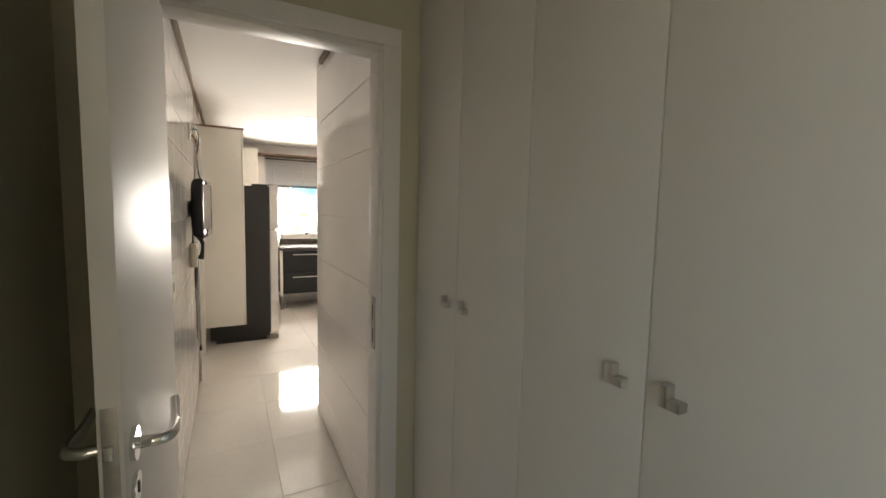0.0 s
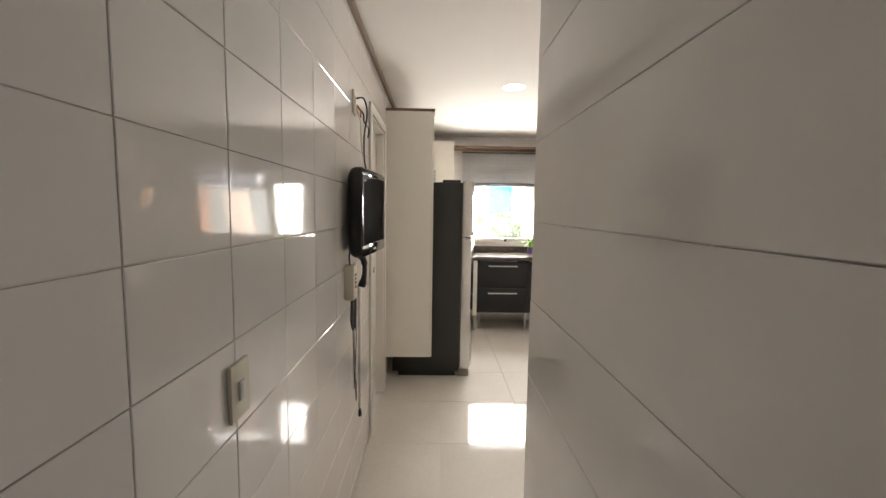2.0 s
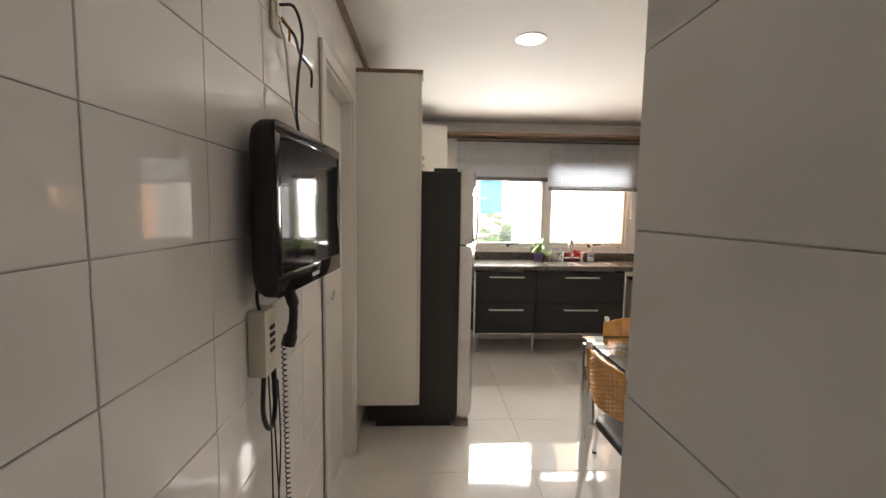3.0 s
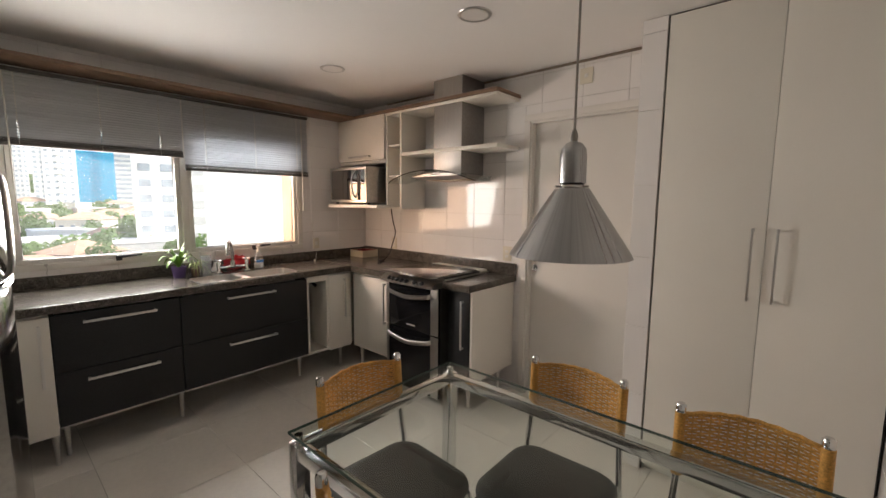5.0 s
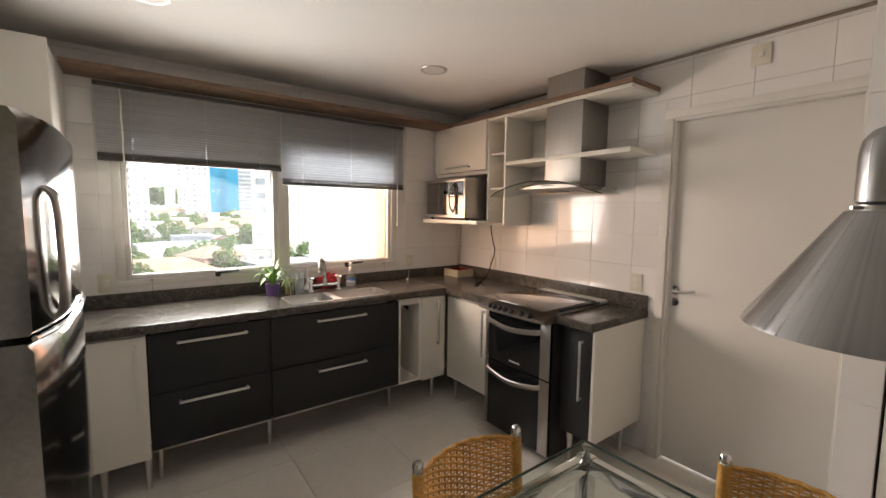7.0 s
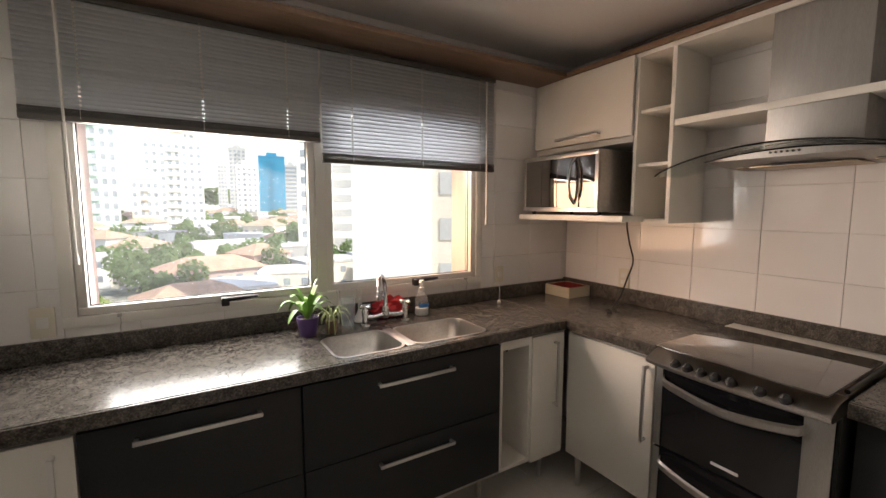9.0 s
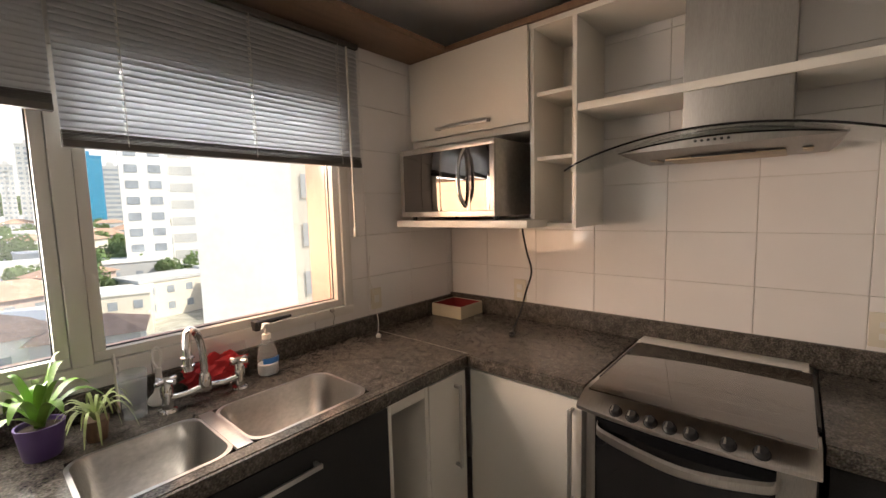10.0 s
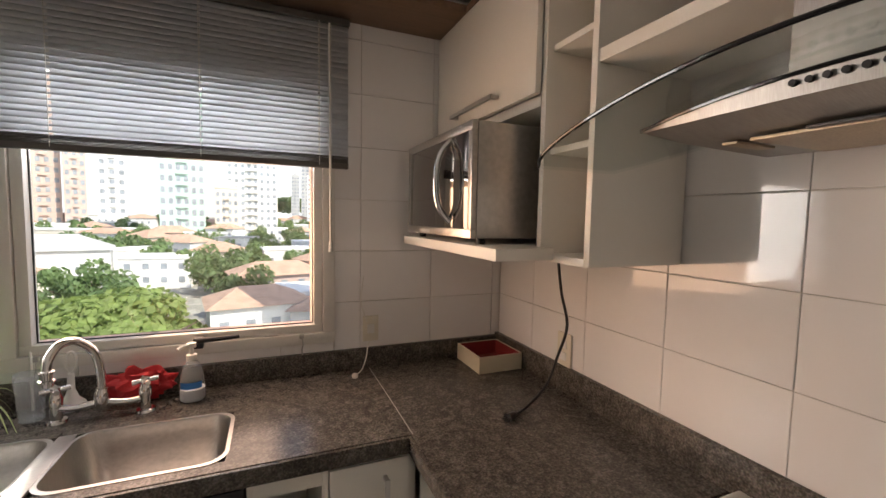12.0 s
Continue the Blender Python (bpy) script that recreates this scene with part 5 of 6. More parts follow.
lathe("cable_grip", GREYP, [(0.0, 1.6392), (0.009, 1.6392), (0.010, 1.6529), (0.006, 1.6687), (0.0, 1.6687)], (PX, PY, 0), pend, 16)
bm = bmesh.new()
for k in range(3):
    a = radians(120 * k + 20)
    d = Vector((math.cos(a), math.sin(a), 0))
    add_tube(bm, [Vector((PX, PY, 1.5168)) + d * 0.030, Vector((PX, PY, 1.5168)) + d * 0.050], 0.003, 8)
finish("fixing_pin", bm, STEEL, pend, smooth=True)
lathe("lamp_holder", IVORY, [(0, 1.4155), (0.018, 1.4155), (0.022, 1.4472), (0.02, 1.5063), (0, 1.5063)], (PX, PY, 0), pend, 20)
tubes("cable", GREYP, [[(PX, PY, 1.6666), (PX + 0.002, PY, 2.0), (PX, PY, 2.385)]], 0.0035, pend, 8)
lathe("ceiling_rose", SATIN, [(0, 2.378), (0.03, 2.38), (0.04, 2.388), (0.042, 2.3995), (0, 2.3995)], (PX, PY, 0), pend, 32)


# ---- dining table and chairs ----
table = root("glass_dining_table", (1.70, 3.93, 0), "rectangular glass dining table with chrome frame", "table")
TX0, TX1, TY0, TY1 = 1.275, 2.045, 3.195, 4.625
boxes("glass_top", TGLASS, [((TX0 + 0.002, TY0 + 0.002, 0.752), (TX1 - 0.002, TY1 - 0.002, 0.762))], table, 0.0)
boxes("glass_edge", TEDGE, [((TX0, TY0 + 0.002, 0.7525), (TX0 + 0.0018, TY1 - 0.002, 0.7615)), ((TX1 - 0.0018, TY0 + 0.002, 0.7525), (TX1, TY1 - 0.002, 0.7615)),
                           ((TX0, TY0, 0.7525), (TX1, TY0 + 0.0018, 0.7615)), ((TX0, TY1 - 0.0018, 0.7525), (TX1, TY1, 0.7615))], table, 0)
IN = 0.001
for x in (TX0 + IN, TX1 - IN - 0.045):
    for y in (TY0 + IN, TY1 - IN - 0.045):
        boxes("leg", CHROME, [((x, y, 0.0), (x + 0.045, y + 0.045, 0.726))], table, 0.002)
        lathe("spacer", CHROME, [(0, 0.7265), (0.012, 0.7265), (0.013, 0.729), (0.013, 0.7515), (0, 0.7515)], (x + 0.0225, y + 0.0225, 0), table, 20)
for x in (TX0 + IN, TX1 - IN - 0.045):
    boxes("rail", CHROME, [((x + 0.002, TY0 + IN + 0.046, 0.684), (x + 0.043, TY1 - IN - 0.046, 0.724))], table, 0.002)
for y in (TY0 + IN, TY1 - IN - 0.045):
    boxes("rail", CHROME, [((TX0 + IN + 0.046, y + 0.002, 0.684), (TX1 - IN - 0.046, y + 0.043, 0.724))], table, 0.002)


def dining_chair():
    """A chair facing +y, its foot-print round the origin: chrome tube, dark seat, woven rattan back."""
    c = root("dining_chair", (0, 0, 0), "chrome dining chair with a woven rattan back", "chair", "chairs round the table")
    hw = 0.175
    for s in (-1, 1):
        leg = curve([(s * 0.20, -0.235, 0.012), (s * 0.192, -0.205, 0.25), (s * 0.186, -0.185, 0.45), (s * hw, -0.200, 0.62), (s * hw, -0.215, 0.826)], 6)
        tubes("back_leg", CHROME, [leg], 0.0115, c, 12)
        tubes("front_leg", CHROME, [curve([(s * 0.20, 0.20, 0.012), (s * 0.196, 0.195, 0.22), (s * 0.188, 0.185, 0.40), (s * 0.17, 0.15, 0.436), (s * 0.15, 0.05, 0.438), (s * 0.15, -0.15, 0.438), (s * 0.184, -0.188, 0.44)], 6)], 0.0115, c, 12)
        lathe("cap", CHROME, [(0, 0.866), (0.010, 0.865), (0.0155, 0.858), (0.0155, 0.828), (0, 0.828)], (s * hw, -0.2155, -0.02), c, 16)
        tubes("wrapped_post", RATTAN, [[(s * hw, -0.2005, 0.615), (s * hw, -0.207, 0.70), (s * hw, -0.2152, 0.815)]], 0.0165, c, 12)
        for y, x in ((-0.235, s * 0.20), (0.20, s * 0.20)):
            lathe("glide", BLACK, [(0, 0), (0.013, 0), (0.014, 0.012), (0, 0.012)], (x, y, 0), c, 12)
    bm = bmesh.new()
    ring = rounded(-0.205, 0.205, -0.19, 0.215, 0.09, 8)
    rows = []
    for z, k in ((0.450, 0.93), (0.452, 0.99), (0.462, 1.0), (0.476, 0.985), (0.486, 0.93), (0.490, 0.80), (0.490, 0.5)):
        rows.append([bm.verts.new((x * k, 0.0125 + (y - 0.0125) * k, z)) for x, y in ring])
    for a, b in zip(rows, rows[1:]):
        for k in range(len(a)):
            bm.faces.new((a[k], a[(k + 1) % len(a)], b[(k + 1) % len(a)], b[k]))
    bm.faces.new(rows[-1]); bm.faces.new(rows[0][::-1])
    finish("seat", bm, VINYL, c, smooth=True)

    def back(u, z):
        """The back's surface: bowed away from the sitter and dipping at its lower edge."""
        return Vector((u * hw, -0.198 - 0.045 * (1 - u * u) - 0.010 * (z - 0.62) / 0.2, z))

    bm = bmesh.new()
    rows_n, cols_n = 22, 15
    for i in range(rows_n):
        f = i / (rows_n - 1)
        line = []
        for k in range(61):
            u = -0.94 + 1.88 * k / 60
            z = 0.635 + 0.175 * f + (0.016 * (1 - u * u)) * (2 * f - 1)
            p = back(u, z)
            p.y += 0.0030 * math.cos(math.pi * (cols_n - 1) * (u + 0.94) / 1.88 + math.pi * i)
            line.append(p)
        add_tube(bm, line, 0.0036 if 0 < i < rows_n - 1 else 0.0062, 6)
    for k in range(cols_n):
        u = -0.94 + 1.88 * k / (cols_n - 1)
        add_tube(bm, [back(u, 0.635 + 0.175 * f / 6 + 0.016 * (1 - u * u) * (f / 3 - 1)) for f in range(7)], 0.0028, 6)
    finish("woven_back", bm, RATTAN, c, smooth=True)
    return c


chair = dining_chair()
chair.matrix_basis = pose(1.618, 4.505, 0, 0, 0, 176.5)
for x, y, a in ((1.960, 4.088, 91), (1.938, 3.522, 98), (1.395, 4.105, -88)):
    copy_thing(chair, pose(x, y, 0, 0, 0, a))


# ---- things on the worktop ----
def blade(bm, base, heading, length, rise, droop, width, n=9):
    """One strap leaf: rises, arches over and tapers."""
    d = Vector((math.cos(heading), math.sin(heading), 0))
    side = Vector((-d.y, d.x, 0))
    pts = []
    for k in range(n + 1):
        f = k / n
        pts.append(Vector(base) + d * length * f + Vector((0, 0, rise * f * (2 - f) - droop * f ** 3)))
    rows = []
    for k, p in enumerate(pts):
        f = k / n
        w = width * (0.55 + 0.9 * f) * (1 - f) ** 0.55 + 0.0008
        rows.append((bm.verts.new(p - side * w + Vector((0, 0, w * 0.35))), bm.verts.new(p), bm.verts.new(p + side * w + Vector((0, 0, w * 0.35)))))
    for a, b in zip(rows, rows[1:]):
        bm.faces.new((a[0], a[1], b[1], b[0]))
        bm.faces.new((a[1], a[2], b[2], b[1]))


rnd = random.Random(11)
plant = root("potted_plant", (1.620, 6.805, 0.915), "green strap-leaved plant in a purple pot", "plant")
lathe("pot", PURPLE, [(0, 0.9152), (0.034, 0.9152), (0.037, 0.92), (0.046, 0.985), (0.048, 0.998), (0.044, 0.998), (0.042, 0.985), (0, 0.983)], (1.620, 6.805, 0), plant, 28)
lathe("soil", SOIL, [(0, 0.989), (0.0415, 0.987), (0.0415, 0.984), (0, 0.984)], (1.620, 6.805, 0), plant, 20)
bm = bmesh.new()
for k in range(15):
    a = 2.4 * k + rnd.uniform(-0.3, 0.3)
    f = k / 15
    blade(bm, (1.620, 6.805, 0.985), a, (0.05 + 0.105 * f) * rnd.uniform(0.85, 1.15), (0.165 - 0.075 * f) * rnd.uniform(0.85, 1.1), 0.13 * f * rnd.uniform(0.5, 1.4), 0.0165)
lf = finish("leaves", bm, LEAF, plant, smooth=True)
small = root("spider_plant", (1.722, 6.795, 0.915), "small striped spider plant in a brown pot", "plant")
lathe("pot", BROWN, [(0, 0.9152), (0.022, 0.9152), (0.028, 0.965), (0.029, 0.972), (0.026, 0.972), (0, 0.966)], (1.722, 6.795, 0), small, 20)
bm = bmesh.new()
for k in range(24):
    blade(bm, (1.722, 6.795, 0.965), 2.4 * k + rnd.uniform(-0.3, 0.3), rnd.uniform(0.05, 0.10), rnd.uniform(0.06, 0.11), rnd.uniform(0.03, 0.13), 0.0042)
finish("leaves", bm, LEAFP, small, smooth=True)

tumbler = root("drinking_glass", (1.820, 6.862, 0.915), "tall clear drinking glass", "glass")
lathe("bowl", CLEAR, [(0.0, 0.919), (0.028, 0.919), (0.036, 1.05), (0.0345, 1.05), (0.027, 0.925), (0.0, 0.925)], (1.820, 6.862, 0), tumbler, 24)
lathe("base", CLEAR, [(0, 0.9152), (0.0285, 0.9152), (0.0285, 0.9185), (0, 0.9185)], (1.820, 6.862, 0), tumbler, 24)
brush = root("dish_brush", (1.895, 6.905, 0.915), "white plastic dish brush standing on its wide head", "brush")
lathe("head", WHITEP, [(0, 0.9155), (0.030, 0.9155), (0.036, 0.922), (0.033, 0.934), (0.018, 0.950), (0.0095, 0.975), (0.0085, 1.025), (0, 1.030)], (1.895, 6.905, 0), brush, 24)
tubes("loop", WHITEP, [curve([(1.895, 6.905, 1.022), (1.884, 6.908, 1.045), (1.884, 6.912, 1.075), (1.895, 6.914, 1.088), (1.906, 6.912, 1.075), (1.906, 6.908, 1.045), (1.895, 6.905, 1.022)], 6)], 0.0042, brush, 8)
tagged(lathe("plant_stick", CORD, [(0, 0.9155), (0.004, 0.9155), (0.004, 1.09), (0, 1.095)], (1.795, 6.93, 0), None, 8), "thin pale stick leaning at the window", "stick")

bm = bmesh.new()
bmesh.ops.create_icosphere(bm, subdivisions=4, radius=1)
for v in bm.verts:
    p = v.co.copy()
    crease = noise.fractal(p * 2.1, 1.0, 2.0, 4) * 0.35 + abs(noise.noise(p * 4.5)) * 0.22
    v.co = Vector((p.x * 0.10, p.y * 0.042, max(p.z, -0.75) * 0.060)) * (0.85 + crease)
bmesh.ops.translate(bm, verts=bm.verts, vec=(2.062, 6.905, 0.9525))
low = min(v.co.z for v in bm.verts)
bmesh.ops.translate(bm, verts=bm.verts, vec=(0, 0, 0.9158 - low))
tagged(finish("red_dishcloth", bm, RED, None, smooth=True, base=(2.062, 6.905, 0.9158)), "crumpled red dishcloth behind the tap", "cloth")

soap = root("soap_dispenser", (2.217, 6.858, 0.915), "clear pump soap bottle with a blue label", "soap bottle")
lathe("bottle", CLEAR, [(0, 0.9155), (0.033, 0.9155), (0.038, 0.922), (0.037, 0.96), (0.032, 1.0), (0.022, 1.03), (0.013, 1.045), (0, 1.045)], (2.217, 6.858, 0), soap, 28)
lathe("soap", SOAP, [(0, 0.918), (0.032, 0.918), (0.0355, 0.923), (0.0345, 0.955), (0, 0.957)], (2.217, 6.858, 0), soap, 28)
bm = bmesh.new()
rows = [[bm.verts.new((2.217 + 0.0382 * math.cos(a), 6.858 + 0.0382 * math.sin(a), z)) for a in (radians(-140 + 10 * k) for k in range(11))] for z in (0.962, 0.982)]
for k in range(10):
    bm.faces.new((rows[0][k], rows[0][k + 1], rows[1][k + 1], rows[1][k]))
finish("label", bm, BLUEP, soap, smooth=True)
lathe("pump", WHITEP, [(0, 1.045), (0.015, 1.045), (0.015, 1.062), (0.006, 1.064), (0.006, 1.084), (0.013, 1.086), (0.013, 1.100), (0, 1.102)], (2.217, 6.858, 0), soap, 20)
tubes("nozzle", WHITEP, [[(2.217, 6.858, 1.094), (2.196, 6.832, 1.096), (2.186, 6.820, 1.090)]], 0.0055, soap, 8)

card = root("cream_box", (3.29, 6.84, 0.915), "shallow cream box with dark red lining", "box")
CM = Matrix.Translation((3.281, 6.832, 0.9155)) @ Matrix.Diagonal((1.12, 0.92, 1.05, 1))
for nm, mat, spans in (("side", CREAMB, [((-0.085, -0.11, 0), (0.085, -0.105, 0.062)), ((-0.085, 0.105, 0), (0.085, 0.11, 0.062)), ((-0.085, -0.105, 0), (-0.08, 0.105, 0.062)), ((0.08, -0.105, 0), (0.085, 0.105, 0.062))]),
                       ("lining", REDBOX, [((-0.0795, -0.1045, 0.001), (0.0795, 0.1045, 0.006)), ((-0.0795, -0.1045, 0.006), (-0.077, 0.1045, 0.0605)), ((0.077, -0.1045, 0.006), (0.0795, 0.1045, 0.0605)),
                                           ((-0.077, -0.1045, 0.006), (0.077, -0.102, 0.0605)), ((-0.077, 0.102, 0.006), (0.077, 0.1045, 0.0605))])):
    bm = bmesh.new()
    for lo, hi in spans:
        add_box(bm, lo, hi, 0)
    bmesh.ops.transform(bm, matrix=CM, verts=bm.verts)
    finish(nm, bm, mat, card)

cord = tagged(tubes("microwave_power_cord", BLACK, [curve([(3.30, 6.43, 1.412), (3.30, 6.43, 1.37), (3.30, 6.41, 1.28), (3.31, 6.39, 1.18), (3.30, 6.415, 1.08), (3.27, 6.43, 0.98), (3.20, 6.425, 0.925), (3.13, 6.39, 0.922)], 8)], 0.0045, None, 8), "black power cord with a loose plug on the worktop", "cord")
bm = bmesh.new()
add_tube(bm, [(3.13, 6.39, 0.925), (3.115, 6.382, 0.926), (3.09, 6.37, 0.928)], [0.006, 0.012, 0.013], 10)
for dy in (-0.006, 0.006):
    add_tube(bm, [(3.09, 6.37 + dy, 0.928), (3.072, 6.362 + dy, 0.929)], 0.0024, 6)
finish("plug", bm, BLACK, cord, smooth=True)
bell = tagged(tubes("loose_white_wire", CORD, [curve([(2.81, 6.956, 1.02), (2.80, 6.94, 1.004), (2.79, 6.92, 0.97), (2.77, 6.90, 0.93), (2.74, 6.87, 0.920)], 7), curve([(2.80, 6.955, 1.10), (2.775, 6.956, 1.18), (2.785, 6.957, 1.28)], 6)], 0.0022, None, 6), "thin pale wire hanging beside the window", "wire")
lathe("wire_end", CORD, [(0, 0), (0.010, 0.001), (0.012, 0.01), (0.007, 0.017), (0, 0.018)], (2.735, 6.858, 0.9155), bell, 14)
for z in (1.152, 1.048):
    v = root("shutoff_valve", (0.556, YN - 0.001, z), "chrome shut-off valve on the tiled wall", "valve", "shut-off valves")
    lathe("rose", CHROME, [(0.030, -0.0005), (0.029, -0.006), (0.014, -0.010), (0.012, -0.03), (0, -0.03)], (0.556, YN - 0.001, z), v, 24, axis='y')
    tubes("cross", CHROME, [[(0.556 - 0.026, YN - 0.034, z), (0.556 + 0.026, YN - 0.034, z)], [(0.556, YN - 0.034, z - 0.026), (0.556, YN - 0.034, z + 0.026)]], 0.0055, v, 8)


# ---- the city outside ----
def ground_z(d):
    """The land falls from the house and climbs towards the far towers."""
    for (a, za), (b, zb) in (((-4000, -21), (40, -21)), ((40, -21), (120, -14.5)), ((120, -14.5), (420, -4)), ((420, -4), (5000, -4))):
        if a <= d <= b:
            return za + (zb - za) * (d - a) / (b - a)
    return -4


bm = bmesh.new()
ys = [-900, -100, 8, 40, 60, 90, 120, 180, 260, 340, 420, 900, 4200]
xs = [-3500, -800, -300, -100, 0, 100, 300, 800, 3500]
gv = [[bm.verts.new((x, y, ground_z(y))) for x in xs] for y in ys]
for a, b in zip(gv, gv[1:]):
    for k in range(len(xs) - 1):
        bm.faces.new((a[k], a[k + 1], b[k + 1], b[k]))
tagged(finish("ground", bm, GRNDM), "distant city ground with gardens and streets", "ground", kind="structure")


def spot(angle, dist):
    return 1.5 + dist * math.sin(radians(angle)), 6.0 + dist * math.cos(radians(angle))


def tower(angle, dist, wide, top, mat, cols=6, rows=16, deep=14, name="apartment_tower", band=False, win=FWIN, turn=None, label="", ground=None, balconies=True):
    """A tower block: shaft, parapet, storeys of windows. wide in degrees, top in degrees above the eye."""
    x, y = spot(angle, dist)
    w = dist * radians(wide)
    z0 = ground_z(y) if ground is None else ground
    z1 = 1.5 + dist * math.tan(radians(top))
    t = root(name, (x, y, z0), label or "pale high-rise apartment block", "building", "distant tower blocks")
    m = Matrix.Translation((x, y, z0)) @ pose(0, 0, 0, 0, 0, -angle if turn is None else turn)
    h = z1 - z0
    def put(nm, mt, spans):
        bm = bmesh.new()
        for lo, hi in spans:
            add_box(bm, lo, hi)
        bmesh.ops.transform(bm, matrix=m, verts=bm.verts)
        finish(nm, bm, mt, t)
    put("wall", mat, [((-w / 2, 0, -3), (w / 2, deep, h))])
    put("parapet", mat, [((-w / 2 - 0.2, -0.2, h), (w / 2 + 0.2, deep + 0.2, h + 0.9)), ((-w * 0.2, deep * 0.3, h + 0.9), (w * 0.2, deep * 0.7, h + 4))])
    cell, fl = w / cols, (h - 2) / max(1, rows)
    spans = []
    for j in range(rows):
        zz = 1.2 + j * fl
        if band:
            spans.append(((-w / 2 + 0.3, -0.12, zz + fl * 0.35), (w / 2 - 0.3, 0.02, zz + fl * 0.85)))
        else:
            for i in range(cols):
                u = -w / 2 + (i + 0.5) * cell
                spans.append(((u - cell * 0.27, -0.12, zz + fl * 0.30), (u + cell * 0.27, 0.02, zz + fl * 0.78)))
        for i in range(3):
            v = deep * (i + 0.5) / 3
            spans.append(((-w / 2 - 0.1, v - 1.1, zz + fl * 0.3), (-w / 2 + 0.02, v + 1.1, zz + fl * 0.78)))
    if spans:
        put("window", win, spans)
    if balconies and rows and not band:
        put("balcony", mat, [((-w * 0.12, -1.0, 1.0 + j * fl), (w * 0.12, -0.13, 1.0 + j * fl + 0.9)) for j in range(1, rows)])


for args in ((-25.6, 310, 4.0, 20, FCREAM, 5, 20), (-21.1, 330, 2.7, 20, FPINK, 4, 22), (-18.7, 320, 1.8, 18, FPINK, 3, 20), (-15.7, 320, 2.5, 19, FWHITE, 3, 20),
             (-9.2, 210, 4.6, 21, FGREEN, 6, 19), (-1.75, 230, 5.8, 7.6, FWHITE, 8, 11), (-1.2, 300, 3.4, 9.4, FCREAM, 5, 16), (4.9, 430, 1.9, 7.2, FGREY, 4, 16),
             (5.9, 330, 2.4, 5.2, FWHITE, 4, 10), (3.2, 520, 1.0, 5.2, FGREY, 3, 12), (-4.6, 205, 2.6, 3.2, FCREAM, 4, 6), (-29.5, 280, 3, 18, FCREAM, 5, 18)):
    tower(*args)
tower(11.0, 400, 1.6, 5.4, FGREY, 3, 12, band=True)
tower(8.8, 360, 3.1, 6.4, FBLUE, 9, 16, name="glass_office_tower", label="blue glass office tower", win=material("blue_glass_pane", (0.05, 0.33, 0.50), rough=0.2, spots=0.2, scale=0.3))
# a nearer white tower: a plain end wall with two columns of small windows, and a balcony front beside it
tower(13.9, 110, 4.3, 26, FWHITE, 2, 20, deep=8, label="white tower with two columns of small windows", turn=-14, balconies=False)
tower(17.5, 114, 2.7, 26, FWHITE, 1, 18, deep=8, name="balcony_tower", label="white tower front with stacked balconies", turn=-22, win=FGREY, band=True)
# the plain end wall of the neighbouring block, with a column of windows
tower(24.3, 46, 11.2, 30, FWHITE, 1, 0, deep=12, name="neighbour_block", label="plain white end wall of the neighbouring block", turn=-25)
tower(32.3, 46.6, 4.8, 30, FCREAM, 1, 9, deep=10, name="neighbour_wing", label="cream wing of the neighbouring block with windows", turn=-25, win=FGREY, balconies=False)

rh = random.Random(3)


def house(x, y, w, d, h, rz, pitched, mat, cover=None):
    z = ground_z(y)
    t = root("city_house", (x, y, z), "small rendered house with a tiled roof" if pitched else "low white flat-roofed house", "house", "houses below the window")
    m = Matrix.Translation((x, y, z)) @ pose(0, 0, 0, 0, 0, rz)
    def put(nm, mt, bm):
        bmesh.ops.transform(bm, matrix=m, verts=bm.verts)
        finish(nm, bm, mt, t)
    bm = bmesh.new(); add_box(bm, (-w / 2, -d / 2, -3), (w / 2, d / 2, h)); put("wall", mat, bm)
    bm = bmesh.new()
    if pitched:
        e, r = 0.6, h + 0.22 * d
        a = [bm.verts.new(p) for p in ((-w / 2 - e, -d / 2 - e, h), (w / 2 + e, -d / 2 - e, h), (w / 2 + e, d / 2 + e, h), (-w / 2 - e, d / 2 + e, h), (-w / 2 + d * 0.4, 0, r), (w / 2 - d * 0.4, 0, r))]
        for f in ((0, 1, 5, 4), (1, 2, 5), (2, 3, 4, 5), (3, 0, 4), (3, 2, 1, 0)):
            bm.faces.new([a[k] for k in f])
    else:
        add_box(bm, (-w / 2 - 0.2, -d / 2 - 0.2, h), (w / 2 + 0.2, d / 2 + 0.2, h + 0.5))
    put("roof", cover if cover else ROOF if pitched else FGREY if rh.random() < 0.4 else FWHITE, bm)
    bm = bmesh.new()
    n = max(2, int(w / 3))
    for j in range(max(1, int(h / 3))):
        for i in range(n):
            u = -w / 2 + w * (i + 0.5) / n
            add_box(bm, (u - 0.6, -d / 2 - 0.08, 0.9 + 3 * j), (u + 0.6, -d / 2 + 0.02, 2.2 + 3 * j))
    put("window", FWIN, bm)


for k in range(125):
    f = k / 124
    dist = 62 + 290 * f ** 1.15
    ang = -30 + 62 * ((k * 0.618) % 1.0)
    if dist < 105 and -24 < ang < -3:
        continue
    if dist < 80 and ang > 12:
        continue
    x, y = spot(ang, dist)
    house(x, y, rh.uniform(9, 17), rh.uniform(8, 12), rh.choice((3.2, 6.2, 6.2, 7.0)), rh.uniform(-35, 35), rh.random() < 0.55, rh.choice((FWHITE, FWHITE, FCREAM, FGREY, FPINK)))
x, y = spot(-20.6, 118)
house(x, y, 20, 14, 8.5, 14, True, FWHITE, FGREY)


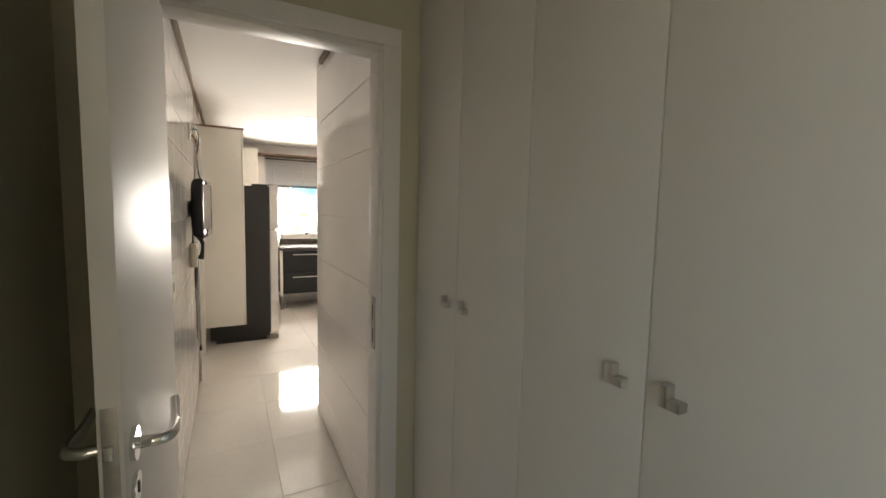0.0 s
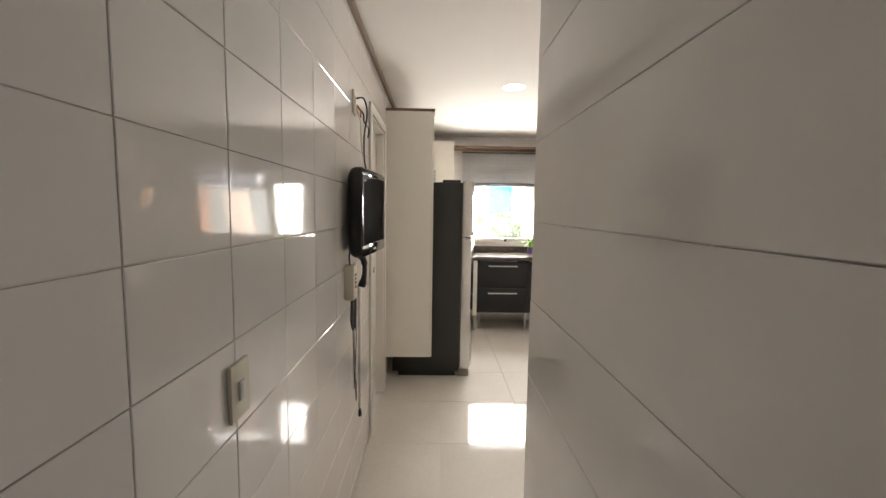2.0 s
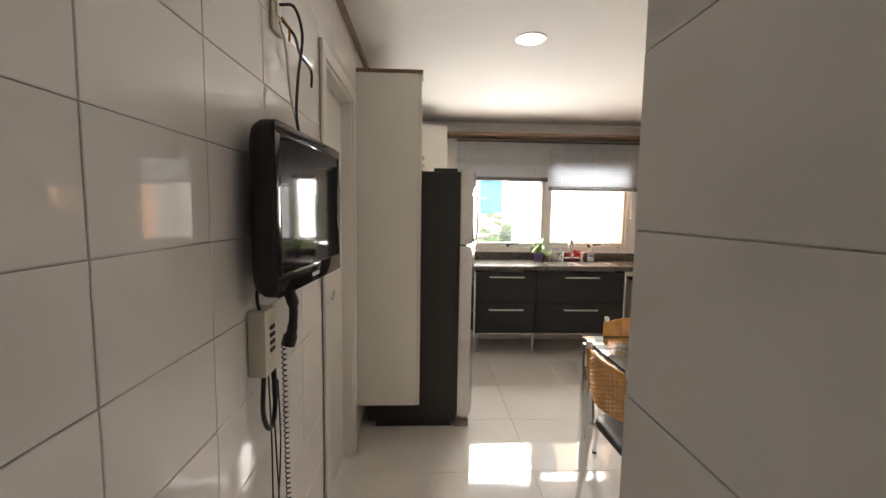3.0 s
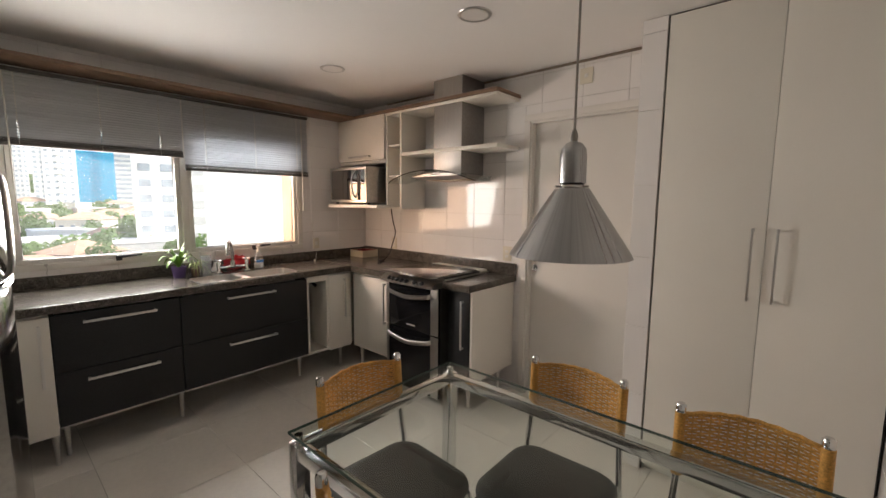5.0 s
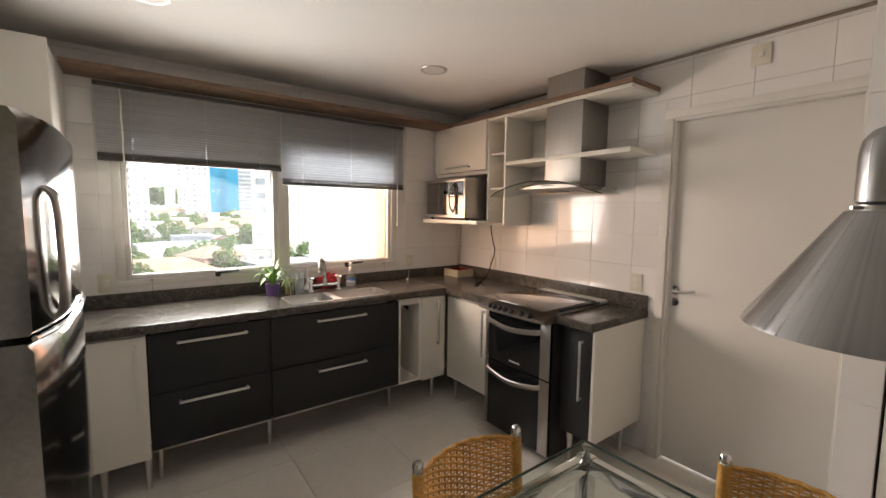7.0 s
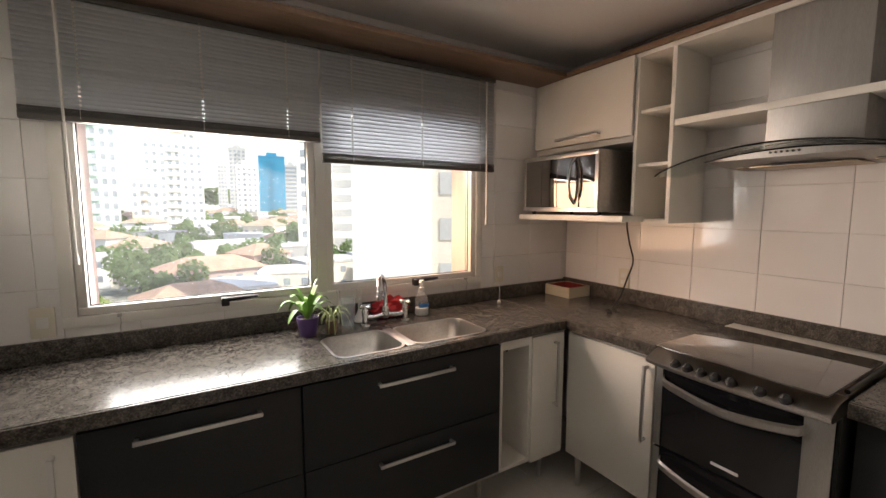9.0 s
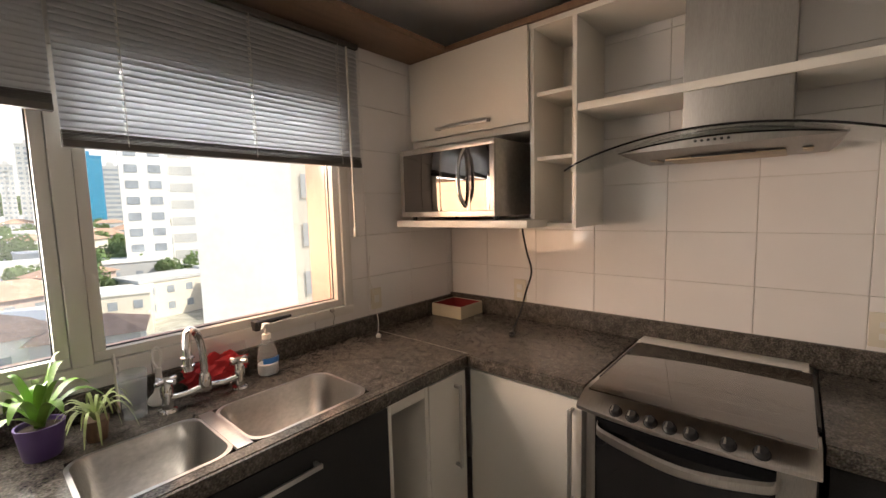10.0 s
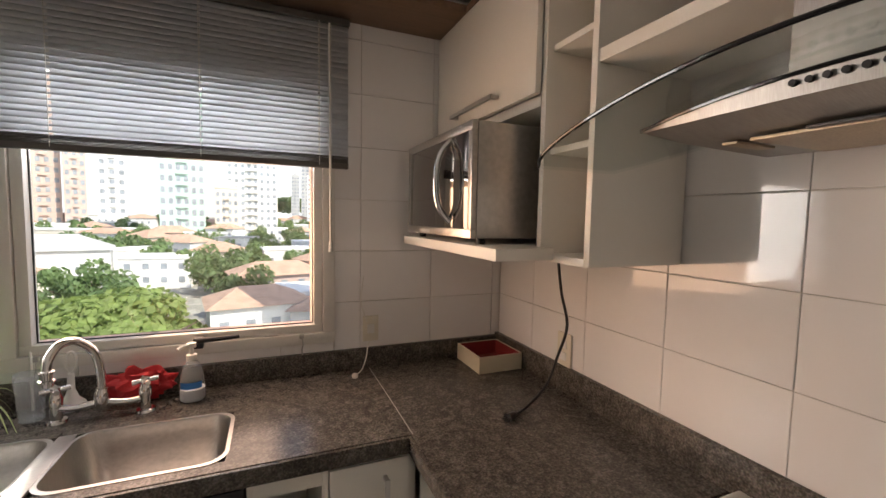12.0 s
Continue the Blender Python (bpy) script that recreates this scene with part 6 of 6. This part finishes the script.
def leaf_cloud(name, mat, centre, size, count, seed, leaf=0.5):
    """Many small leaf sprays in uneven clumps, with gaps."""
    r = random.Random(seed)
    bm = bmesh.new()
    clumps = [(Vector((r.gauss(0, 0.42), r.gauss(0, 0.42), abs(r.gauss(0.25, 0.35)))), r.uniform(0.28, 0.5)) for _ in range(9)]
    for k in range(count):
        c, s = clumps[k % 9]
        d = Vector((r.gauss(0, 1), r.gauss(0, 1), r.gauss(0.2, 0.8))).normalized()
        p = c + d * s * r.uniform(0.75, 1.05)
        p = Vector((p.x * size[0], p.y * size[1], p.z * size[2])) + Vector(centre)
        n1 = (d + Vector((r.gauss(0, 0.5), r.gauss(0, 0.5), r.gauss(0, 0.5)))).normalized()
        a = n1.orthogonal().normalized() * leaf * r.uniform(0.6, 1.3)
        b = n1.cross(a) * r.uniform(0.5, 0.9)
        vs = [bm.verts.new(p + q) for q in (a, b * 0.8 + a * 0.2, -a * 0.9, -b)]
        bm.faces.new((vs[0], vs[1], vs[2]))
        bm.faces.new((vs[0], vs[2], vs[3]))
    return bm


def tree(kind, size, seed, count, mat, leaf):
    t = root("city_tree", (0, 0, 0), "leafy green street tree", "tree", "trees below the window")
    bm = bmesh.new()
    add_tube(bm, [(0, 0, -0.5), (0.1, 0, size[2] * 0.5), (0.3, 0.2, size[2])], [size[0] * 0.09, size[0] * 0.065, size[0] * 0.03], 8)
    for a in range(5):
        d = Vector((math.cos(a * 1.3), math.sin(a * 1.3), 0.6)) * size[0] * 0.55
        add_tube(bm, [(0.1, 0, size[2] * 0.5), Vector((0.1, 0, size[2] * 0.5)) + d * 0.5 + Vector((0, 0, 0.5)), Vector((0.1, 0, size[2] * 0.55)) + d], [size[0] * 0.04, size[0] * 0.03, 0.05], 6)
    finish("trunk", bm, BARK, t, smooth=True)
    bm = leaf_cloud("crown", mat, (0, 0, size[2] * 0.75), size, count, seed, leaf)
    finish("crown", bm, mat, t)
    return t


base_tree = tree("round", (5.5, 5.5, 5.0), 4, 1500, CROWN, 0.55)
x, y = spot(-14, 172); base_tree.matrix_basis = pose(x, y, ground_z(y), 0, 0, 40)
for k in range(70):
    ang = -30 + 60 * ((k * 0.382 + 0.11) % 1.0)
    dist = 80 + 230 * ((k * 0.271) % 1.0)
    if dist < 100 and ang > 14:
        continue
    x, y = spot(ang, dist)
    copy_thing(base_tree, pose(x, y, ground_z(y) - rh.uniform(0, 1.2), 0, 0, rh.uniform(0, 360)))
for ang, dist in ((-15.5, 138), (-13.2, 142), (-17.4, 136), (-3.6, 100), (-1.4, 104), (-5.4, 102), (1.6, 240), (3.4, 250), (4.9, 262), (9.6, 122), (8.2, 116), (10.6, 130), (-7.4, 225), (6.4, 190)):
    x, y = spot(ang, dist)
    copy_thing(base_tree, pose(x, y, ground_z(y) - rh.uniform(0, 0.8), 0, 0, rh.uniform(0, 360)))
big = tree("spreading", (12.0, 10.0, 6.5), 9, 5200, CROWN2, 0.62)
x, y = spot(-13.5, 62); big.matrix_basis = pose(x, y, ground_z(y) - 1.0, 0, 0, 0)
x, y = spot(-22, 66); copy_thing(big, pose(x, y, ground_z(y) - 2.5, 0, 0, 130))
bm = leaf_cloud("wooded_hill", CROWN, (0, 0, 0), (46, 30, 12), 3600, 21, 2.2)
x, y = spot(2.6, 560)
bmesh.ops.translate(bm, verts=bm.verts, vec=(x, y, 10))
tagged(finish("wooded_hill", bm, CROWN), "dark green wooded hill on the skyline", "woods", kind="stuff")

# bright haze behind the city
haze = bpy.data.materials.new("bright_sky_haze")
haze.use_nodes = True
glow = haze.node_tree.nodes.new("ShaderNodeEmission")
glow.inputs[0].default_value, glow.inputs[1].default_value = (0.95, 0.975, 1.0, 1), 0.55
haze.node_tree.links.new(glow.outputs[0], haze.node_tree.nodes["Material Output"].inputs[0])
bm = bmesh.new()
arc = [(1500 * math.sin(radians(a)), 1500 * math.cos(radians(a))) for a in range(-70, 71, 7)]
low, high = ([bm.verts.new((x, y, z)) for x, y in arc] for z in (-30, 700))
for k in range(len(arc) - 1):
    bm.faces.new((low[k], low[k + 1], high[k + 1], high[k]))
tagged(finish("backdrop", bm, haze), "bright white hazy sky beyond the city", "sky", kind="structure")

# the building's own peach-rendered wing, grooved in courses
wing = root("building_wing", (-4.5, 13, -21), "peach rendered wing of the same building", "building")
boxes("wall", PEACH, [((-6.5, 8.6, -21), (-3.45, 17.5, 16))], wing, 0)
boxes("course", PEACH, [((-3.449, 8.6, -3 + 0.36 * k), (-3.40, 17.5, -3 + 0.36 * k + 0.31)) for k in range(36)], wing, 0.01)


# ---- tiles, one by one ----
lay_tiles(wall_west, UP_X, lambda u, v: (XL - T, u, v), (1.592, 6.96, 0.002, 2.398), (1.802, 0.047), PITCH, [(4.07, 4.81, -1, 2.09), (4.905, 7.0, 0, 3.0)])
lay_tiles(wall_corridor, UP_MX, lambda u, v: (XR + T, u, v), (1.592, 3.143, 0.002, 2.398), (1.30, 0.207), (2.0, 0.302))
lay_tiles(wall_east, UP_MX, lambda u, v: (XE + T, u, v), (4.19, YN - 0.001, 0.002, 2.398), (5.534, 0.190), (0.294, 0.198), [(4.18, 5.073, -1, 2.098)])
lay_tiles(wall_north, UP_MY, lambda u, v: (u, YN + T, v), (0.0, XE - 0.001, 0.002, 2.398), (2.775, 0.190), (0.294, 0.198), [(0.783, 2.673, 1.034, 1.985), (-1, 9, -1, 0.87)])
lay_tiles(wall_south, UP_Y, lambda u, v: (u, YS - T, v), (2.372, 3.40, 0.002, 2.398), (2.55, 0.047), (0.286, 0.38))
lay_tiles(pilaster, UP_MX, lambda u, v: (3.036, u, v), (4.068, 4.185, 0.002, 2.396), (4.068, 0.047), (0.117, 0.38))
lay_tiles(pilaster, UP_Y, lambda u, v: (u, 4.179, v), (3.030, XE, 0.002, 2.396), (3.030, 0.047), (0.286, 0.38))
lay_tiles(floor, FLAT, lambda u, v: (u, v, -0.008), (-0.13, 3.60, -1.69, 6.96), (0.44, 3.44), (0.572, 0.572), [(0.78, 3.7, -2.0, 2.95), (-1, -0.02, 1.6, 8)], gap=0.0018, depth=0.008, mat=PORCELAIN, tilt=0.0004, bev=0.0008, name="floor_tile")
